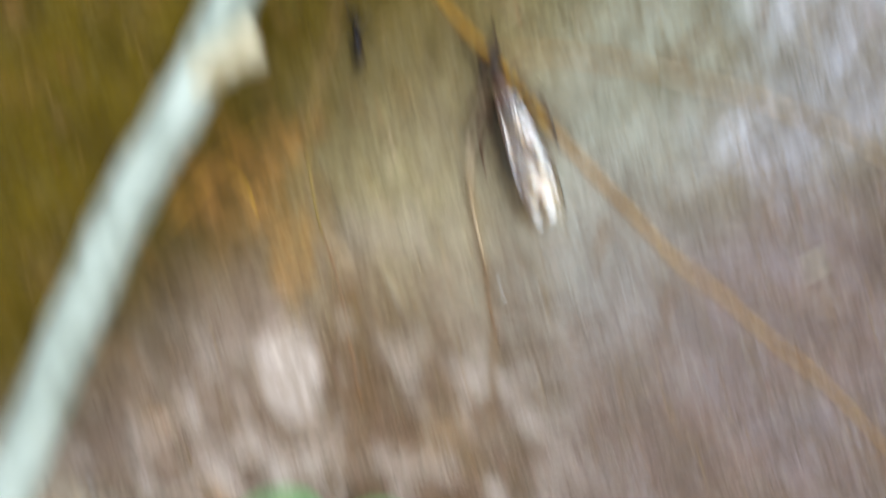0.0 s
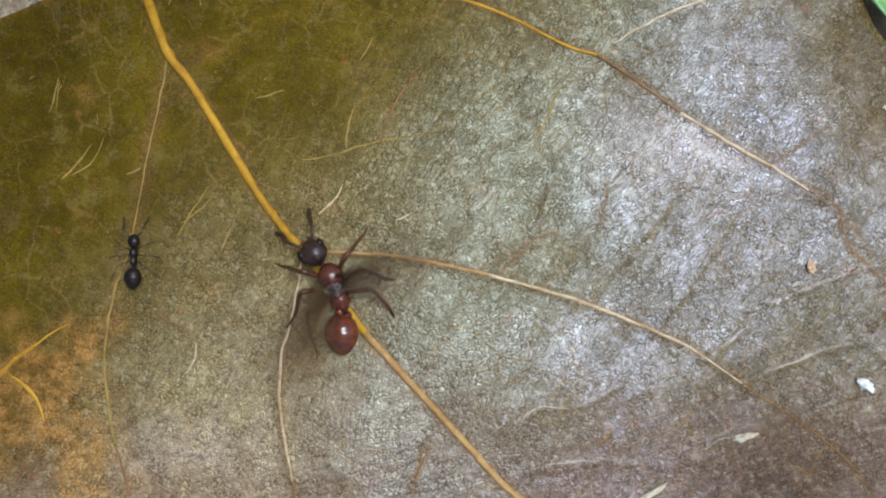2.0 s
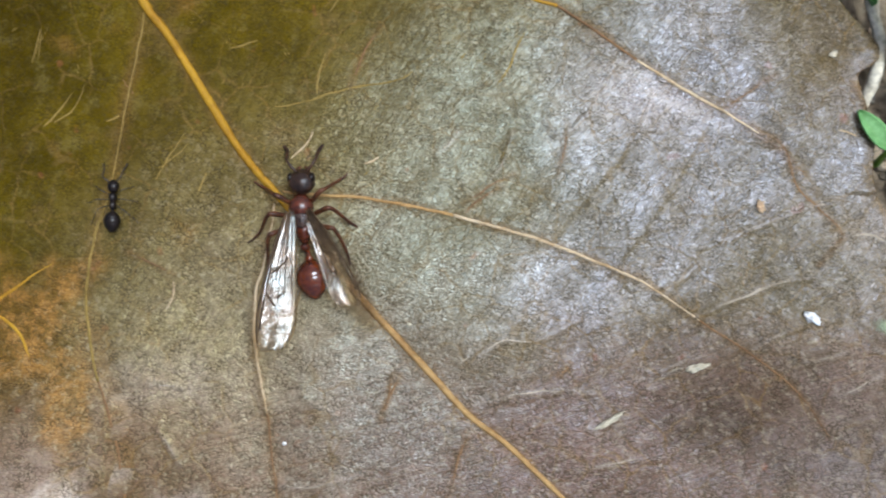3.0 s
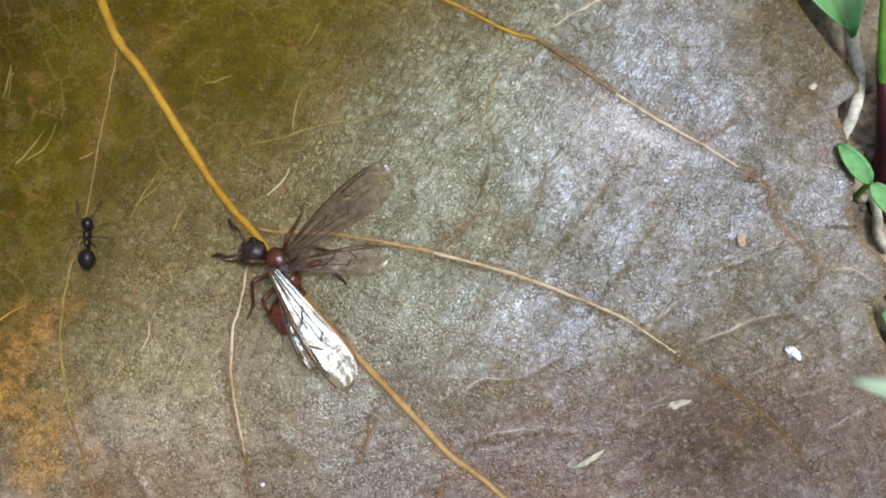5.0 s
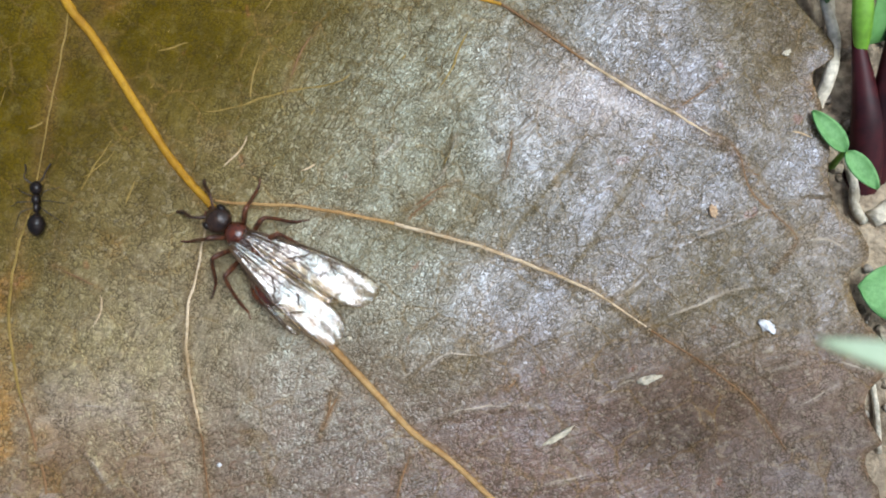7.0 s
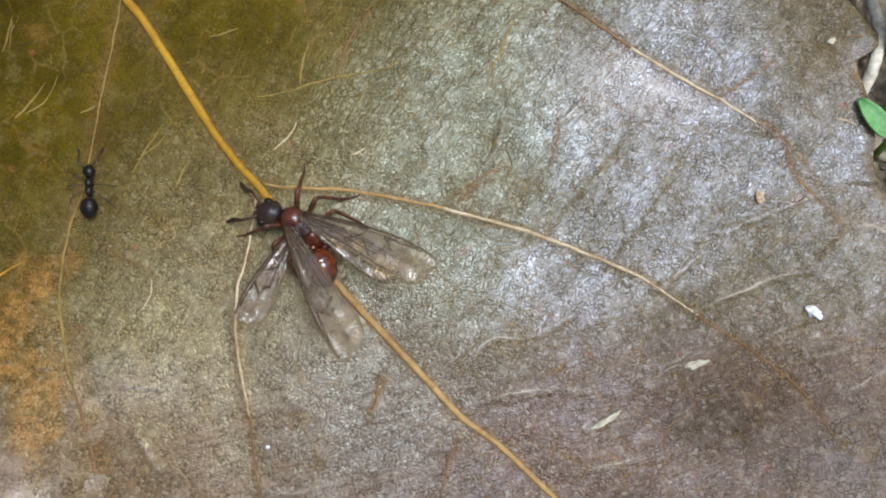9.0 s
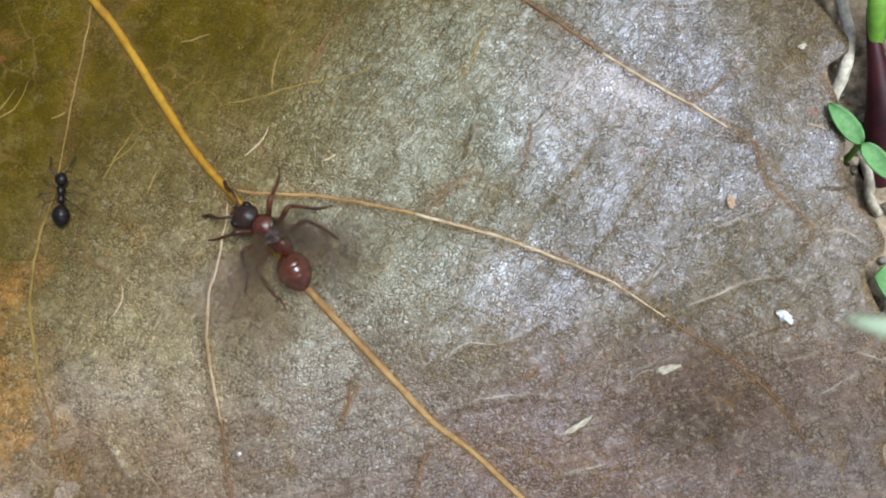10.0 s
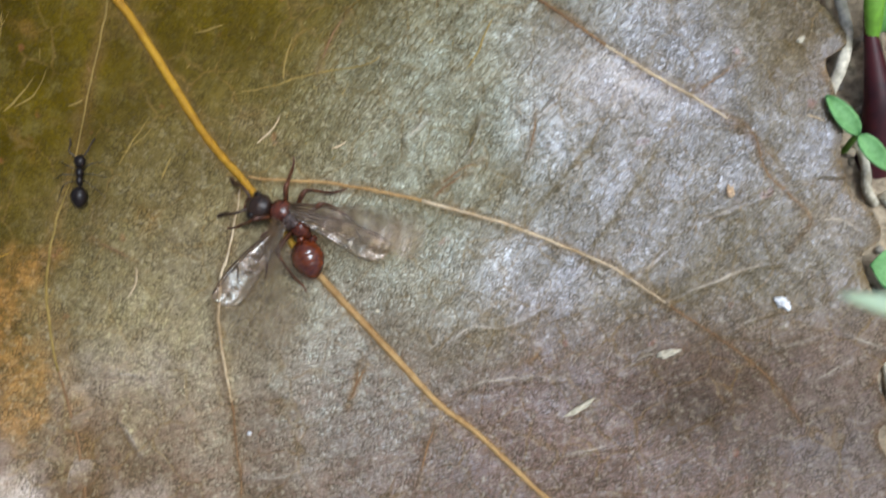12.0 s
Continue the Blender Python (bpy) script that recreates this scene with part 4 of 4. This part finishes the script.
def seedling(at, leaves, height, label, group=""):
    x, y = at
    g = ground_height(x, y)
    ob = thing("seedling", label, "seedling", group=group)
    part("stem", shin([(x + 0.5, y - 0.8, g - 0.3), (x + 0.2, y - 0.3, g + height * 0.5), (x, y, g + height)], [0.35, 0.3, 0.25]), M_GREENSTEM, ob)
    for length, width, turn, rise in leaves:
        part("seed_leaf", leaflet((x, y, g + height), length, width, turn, rise), M_GREEN, ob)
    return ob


seedling((41.6, 8.9), [(4.6, 1.9, 127, 0.5), (4.3, 1.9, -51, 0.4)], 3.2, "two-leaved green seedling in the soil beside the leaf", "seedlings")
seedling((47.6, -4.0), [(5.2, 5.0, 168, 0.6), (4.8, 4.6, -30, 0.4)], 3.0, "round-leaved green seedling in the soil beside the leaf", "seedlings")
seedling((-28.0, -39.6), [(9.0, 7.6, 168, 1.0), (9.5, 7.6, -5, 1.0), (3.0, 2.0, 80, 0.5)], 9.0, "pale green seedling with two round leaves", "seedlings")


def build_grass_plant():
    ob = thing("grass_plant", "grass shoot with maroon sheaths and green blades in soil", "grass", at=pose(-0.2 * MM, 0, 0))
    part("sheath", tube(spline([(45.4, 5.5, -4.5), (45.2, 8.5, -2.4), (44.7, 11.9, -0.6), (43.9, 15.2, 0.5), (43.1, 18.2, 1.4), (42.3, 20.8, 2.2)], 6), [1.9, 1.8, 1.5, 1.0, 0.6, 0.15], 12, 0.8), M_MAROON, ob, "dark maroon leaf sheath")
    part("sheath", tube(spline([(46.4, 6.5, -4.5), (46.5, 10.5, -1.6), (46.3, 15.0, 0.6), (46.4, 20.0, 2.4), (46.8, 27.0, 4.0)], 6), [1.8, 1.7, 1.4, 1.0, 0.8], 12, 0.8), M_MAROON, ob, "dark maroon leaf sheath")
    part("stem", tube(spline([(43.5, 17.4, 0.9), (43.1, 18.8, 2.0), (42.7, 20.4, 3.0), (42.3, 23.5, 4.2), (42.2, 28.0, 5.5)], 6), [0.5, 0.8, 0.95, 0.9, 0.8], 10, 0.7), M_GREENSTEM, ob)
    rows = []
    for s, (x, y, z) in zip(np.linspace(0, 1, 13), spline([(44.6, 18.5, 1.2), (44.6, 22.5, 3.6), (44.4, 27.0, 6.0), (45.5, 38.0, 7.5)], 4)):
        w = 1.0 * (1 - 0.6 * s)
        rows.append([(x + v * w, y + 0.2 * v * w, z + 0.3 * v * v) for v in np.linspace(-1, 1, 5)])
    part("blade", sheet(rows, 0.15), M_BLADE, ob)


build_grass_plant()


def build_broad_blade():
    """A broad blade rooted behind the leaf, whose drooping tip hangs over the leaf's edge."""
    ob = thing("drooping_grass", "broad bright green grass blade drooping over the leaf edge", "grass")
    line = spline([(24, 90, -4), (28, 72, 0), (32, 52, 1.2), (36.8, 35, 0.8), (39.2, 28.5, 0.3), (41.2, 22.8, -0.3)], 6)
    rows = []
    for i, (x, y, z) in enumerate(line):
        q = i / (len(line) - 1)
        w = 4.0 * min(1.0, 0.45 + q) * (1 - max(0.0, (q - 0.72) / 0.28) ** 1.6) + 0.05
        rows.append([(x + 0.93 * v * w, y + 0.36 * v * w, z + 0.7 * v * v - 0.25 * math.exp(-(v / 0.12) ** 2)) for v in np.linspace(-1, 1, 11)])
    part("blade", sheet(rows, 0.15), M_BLADE, ob)


build_broad_blade()


def build_pale_blade():
    """A thin arching blade whose tip hangs over the leaf, close to the lens."""
    ob = thing("arching_blade", "pale green grass blade arching over the dead leaf", "grass")
    line = spline([(62, -20, -6), (60, -19, 8), (52, -15, 22), (41, -10.5, 26.5), (31.5, -7.6, 25.0), (27.0, -6.4, 23.5)], 6)
    rows = []
    for i, (x, y, z) in enumerate(line):
        s = i / (len(line) - 1)
        w = 1.5 * (1 - s ** 4) + 0.1
        rows.append([(x + 0.45 * v * w, y + 0.85 * v * w, z + 0.25 * v * v) for v in np.linspace(-1, 1, 5)])
    part("blade", sheet(rows, 0.15), M_PALEBLADE, ob)


build_pale_blade()


TWIG = [(-68, -72, -4), (-60, -56, 10), (-50, -38, 19), (-44, -25, 22), (-39.3, -13, 22), (-34.8, -4.5, 22), (-31.4, 3, 22.5), (-26.6, 14.6, 23.5), (-23.2, 25.5, 24), (-18, 40, 18), (-13, 55, -4)]


def build_grey_twig():
    ob = thing("grey_twig", "pale grey dry twig with broken stub leaning over the leaf", "twig")
    part("shaft", tube(spline(TWIG, 6), [1.7, 1.7, 1.6, 1.55, 1.6, 1.6], 14, 1.0, 0.14), M_GREYTWIG, ob)
    part("stub", tube(spline([(-34.9, -4.4, 22.2), (-32.2, -2.8, 23.2), (-29.9, -1.4, 22.8)], 5), [1.1, 0.9, 1.2], 12, 1.0, 0.35, 3.0), M_TWIGEND, ob, "broken cream-coloured stub")
    return ob


TWIG_THING = build_grey_twig()


def stalk(name, label, points, radii, material=None, category="twig"):
    ob = part(name, tube(spline(points, 6), radii, 10, 1.0, 0.3, points[0][0]), material or M_STRAW)
    tagged(ob, label, category, "dry stalks")


stalk("dry_stalk", "pale dry stalk lying across the soil", [(40.9, 30, -1.6), (41.3, 24.2, -0.9), (41.8, 19.1, -0.5), (41.2, 15.9, -0.7), (40.4, 13.2, -2.2)], [0.4, 0.5, 0.5, 0.6, 0.6])
stalk("dry_stalk", "pale dry stalk lying across the soil", [(43.0, 30, -3), (42.6, 22, -2.3), (42.2, 16, -2.6)], [0.35, 0.3])
stalk("dry_stalk", "bent dry stalk under the seedling", [(43.4, 9.5, -2.8), (43.7, 6.7, -2.0), (43.8, 4.4, -2.1), (44.9, 3.0, -2.8)], [0.4, 0.45, 0.4])
stalk("dry_stalk", "thick pale straw beside the leaf edge", [(45.6, 3.2, -2.9), (50.0, 5.8, -2.4), (56.0, 8.0, -2.6)], [0.8, 0.85, 0.8])
stalk("dry_stalk", "thin straw standing in the soil", [(45.0, -11.5, -3), (44.9, -14.5, -2.3), (45.3, -18, -3)], [0.28, 0.25])
stalk("dry_stalk", "bleached white stick on the soil", [(-58, -43.6, -4.6), (-50, -43.2, -4.2), (-43.6, -44.0, -4.6)], [1.0, 1.1, 0.8])
stalk("dry_stalk", "bleached white stick on the soil", [(-42, -45.4, -5), (-30, -46.6, -4.4), (-12, -45.2, -4.8)], [0.7, 0.8, 0.6])


def scatter(name, label, category, count, size, material, seed, kind="stuff"):
    """Loose bits on the soil round the leaf, one mesh."""
    rng = random.Random(seed)
    verts, faces, made = [], [], 0
    while made < count:
        x, y = rng.uniform(-75, 75), rng.uniform(-65, 65)
        th = math.atan2(y - CENTRE[1], x - CENTRE[0])
        if math.hypot(x - CENTRE[0], y - CENTRE[1]) < np.interp(th, EDGE_TH, EDGE_R, period=2 * math.pi) - 3:
            continue
        s = size * rng.uniform(0.35, 1.0) ** 2
        g = ball((x, y, ground_height(x, y) + s * 0.25), (s, s * rng.uniform(0.6, 0.95), s * rng.uniform(0.45, 0.8)), (0, 0, rng.uniform(0, 180)), 7, 5, 0.6, rng.uniform(0, 50))
        n = len(verts)
        verts += g[0]
        faces += [tuple(i + n for i in f) for f in g[1]]
        made += 1
    tagged(part(name, (verts, faces), material), label, category, kind=kind)


scatter("soil_crumbs", "dark crumbs of soil round the leaf", "soil", 3200, 0.9, M_CRUMB, 5)
scatter("grit", "pale grit and small stones on the soil", "gravel", 900, 0.8, M_PEBBLE, 6)


# ---- movement ----
def motions():
    ant, head, gaster, wings = WINGED
    # seconds, thorax x y, head x y, gaster x y (millimetres)
    body = [
        (0.0, -13.0, 0.0, -14.2, 3.4, -11.3, -5.5), (0.5, -12.3, 1.3, -13.4, 4.6, -11.1, -3.8), (1.0, -12.8, 1.0, -13.8, 4.0, -11.5, -4.3),
        (1.3, -13.1, 1.2, -13.3, 4.0, -11.7, -4.1), (1.5, -13.4, 1.1, -13.5, 3.9, -12.9, -4.5), (2.0, -11.4, 2.1, -13.2, 4.7, -10.7, -2.2),
        (2.5, -11.9, 2.6, -13.2, 5.4, -9.8, -2.3), (3.0, -11.7, 2.9, -11.8, 5.8, -10.7, -2.9), (3.5, -11.6, 2.9, -13.1, 5.1, -12.2, -1.7),
        (5.5, -11.3, 1.2, -13.9, 2.3, -10.8, -3.0), (6.0, -11.3, 0.9, -13.3, 3.1, -8.6, -3.1), (6.5, -11.2, 1.3, -12.2, 3.9, -9.8, -4.4),
        (7.0, -11.0, 1.5, -13.1, 3.3, -8.8, -2.7), (7.5, -10.7, 1.5, -13.1, 2.5, -9.2, -2.4), (9.5, -10.5, 1.4, -13.0, 2.4, -8.5, -2.2),
        (10.0, -10.5, 1.3, -12.6, 2.6, -8.4, -2.1), (10.5, -10.4, 0.9, -11.9, 3.1, -7.1, -3.4), (11.0, -10.1, 1.2, -11.7, 3.7, -7.3, -3.8),
        (11.5, -10.3, 1.4, -12.5, 2.6, -7.5, -2.7), (12.0, -9.9, 1.3, -12.4, 2.2, -8.1, -2.4)]
    roots, heads, gasters, yaws = [], [], [], []
    for t, tx, ty, hx, hy, gx, gy in body:
        ha = math.degrees(math.atan2(hy - ty, hx - tx))
        ga = math.degrees(math.atan2(ty - gy, tx - gx))
        yaw = 0.5 * (ha + ga)
        yaws.append(yaw)
        z = float(leaf_height(tx, ty)[0])
        root = pose(tx * MM, ty * MM, z * MM, 0, 0, yaw)
        roots.append((t, root))
        inv = root.inverted()
        h = inv @ Vector((hx * MM, hy * MM, (z + 1.55) * MM))
        heads.append((t, pose(h.x, h.y, h.z, 0, 12, (ha - yaw) * 1.1)))
        g = inv @ Vector((gx * MM, gy * MM, (z + 1.4) * MM))
        gasters.append((t, pose(g.x, g.y, g.z, 0, 0, (ga - yaw) * 1.2)))
    walk(ant, roots)
    walk(head, heads)
    walk(gaster, gasters)
    # seconds, then world direction and lift in degrees of the right and left forewing, right and left hindwing,
    # and the half sweep of the beating right and left pair
    beat = [
        (0.0, -69, 3, -71, 2, -70, 0, -72, 0, 0, 0), (0.3, -71, 3, -76, 2, -72, 0, -76, 0, 0, 0), (0.5, -58, 64, -90, 66, -68, 60, -84, 66, 40, 40), (0.8, -4, 40, -86, 64, -60, 40, -84, 60, 0, 40), (1.0, 4, 40, -98, 64, -56, 40, -90, 60, 20, 40),
        (1.3, -7, 30, -112, 30, -25, 14, -115, 20, 10, 10), (1.5, -58, 20, -128, 8, -50, 30, -128, 50, 30, 0), (2.0, 18, 44, -92, 58, 8, 40, -100, 56, 30, 40),
        (2.2, 15, 25, -80, 30, 0, 10, -100, 10, 20, 20), (2.5, -38, 40, -82, 56, -42, 30, -84, 56, 40, 40), (2.7, -58, 10, -104, 10, -60, 5, -100, 5, 8, 8),
        (3.0, -58, 14, -99, 8, -60, 5, -100, 0, 8, 0), (3.2, -20, 25, -88, 0, -30, 8, -96, 0, 10, 0), (3.5, 15, 24, -79, 0, 8, 26, -82, -2, 7, 0),
        (3.7, 24, 30, -78, 4, 0, 12, -95, 2, 0, 0), (5.3, 40, 22, -56, 0, 8, 10, -62, 0, 0, 0), (5.5, 42, 20, -52, 0, 30, 10, -56, 0, 0, 0),
        (6.0, -18, 36, -72, 50, -22, 30, -80, 50, 40, 40), (6.2, -44, 10, -106, 12, -42, 4, -108, 8, 0, 8), (6.5, -52, 0, -92, 40, -55, 0, -92, 44, 0, 40),
        (6.7, -47, 0, -74, 0, -54, 0, -88, 18, 0, 0), (7.0, -25, 2, -45, 0, -33, 2, -54, -3, 0, 0), (7.2, -22, 4, -46, 2, -28, 4, -112, 22, 0, 0),
        (7.5, -11, 16, -70, 50, -22, 6, -112, 13, 26, 40), (7.7, 14, 22, -60, 40, -12, 8, -120, 4, 16, 0), (9.3, -18, 12, -64, 14, -28, 6, -122, 6, 8, 0),
        (9.5, -15, 8, -66, 30, -26, 4, -122, 6, 10, 38), (10.0, -14, 30, -76, 40, -26, 30, -127, 30, 40, 40), (10.2, 48, 40, -70, 40, -12, 8, -120, 10, 20, 10),
        (10.4, -43, 9, -47, 6, -44, 4, -48, 3, 0, 0), (10.5, -45, 8, -48, 6, -46, 3, -49, 3, 0, 0), (10.8, -44, 10, -74, 10, -50, 2, -78, 4, 8, 0),
        (11.0, -43, 12, -74, 2, -54, 2, -80, 0, 4, 0), (11.1, -60, 6, -78, 0, -66, 2, -84, 0, 0, 0), (11.5, -19, 14, -74, 40, -30, 6, -96, 54, 16, 38),
        (11.8, -14, 12, -80, 34, -26, 6, -124, 11, 8, 10), (12.0, -12, 10, -89, 32, -20, 6, -130, 11, 10, 36)]
    # extra roll where a wing is seen edge on
    on_edge = {("FR", 0.8): 60, ("FR", 1.0): 60, ("FL", 1.5): -65, ("FR", 2.0): 55, ("FR", 3.0): 45, ("FR", 9.5): 28, ("FR", 5.5): 8, ("FL", 3.5): 7}
    times = [row[0] for row in body]
    for k, (key, root_at, twist) in enumerate((("FR", (0.2, -0.62, 2.9), -9), ("FL", (0.2, 0.62, 3.1), -12), ("HR", (-0.55, -0.6, 2.65), -9), ("HL", (-0.55, 0.6, 2.7), -12))):
        rows = []
        for row in beat:
            yaw = float(np.interp(row[0], times, yaws))
            az, lift, sweep = row[1 + 2 * k], row[2 + 2 * k], row[9 + k % 2]
            if k > 1 and lift < 30:
                sweep *= 0.25 if k == 2 else 0.0
            for dt, da in ((-0.6 / FPS, -sweep), (0.0, 0.0), (0.6 / FPS, sweep)) if sweep else ((0.0, 0.0),):
                if not 0.0 <= row[0] + dt <= 12.0:
                    continue
                roll = twist - (0.5 if k < 2 else 0.0) * lift * (1 if key[1] == "L" else -1) + on_edge.get((key, row[0]), 0)
                turn = pose(0, 0, 0, 0, 0, az + da - yaw) @ pose(0, 0, 0, 0, (9 if key[1] == "R" else 5) - lift, 0) @ pose(0, 0, 0, roll, 0, 0)
                rows.append((row[0] + dt, Matrix.Translation(Vector(root_at) * MM) @ turn))
        walk(wings[key], rows)
    # the twig is brushed aside
    walk(TWIG_THING, [(t, pose(x * MM, 0, 0)) for t, x in ((0.0, -0.6), (0.2, 0.0), (1.0, 0.0), (1.5, -6.0), (2.0, -9.0), (12.0, -9.0))])
    # the small ant barely shifts
    walk(BLACK_ANT, [(t, pose(x * MM, y * MM, float(leaf_height(x, y)[0]) * MM, 0, 0, a)) for t, x, y, a in (
        (0.0, -26.9, 6.8, 92), (0.5, -27.2, 6.4, 92), (0.8, -28.3, 3.9, 91), (1.3, -28.9, 4.7, 91), (2.5, -29.1, 4.3, 90), (5.5, -29.0, 4.6, 91), (6.5, -29.0, 5.1, 92), (9.5, -28.9, 5.0, 92), (11.0, -28.5, 4.7, 90), (12.0, -28.6, 5.2, 91))])


motions()
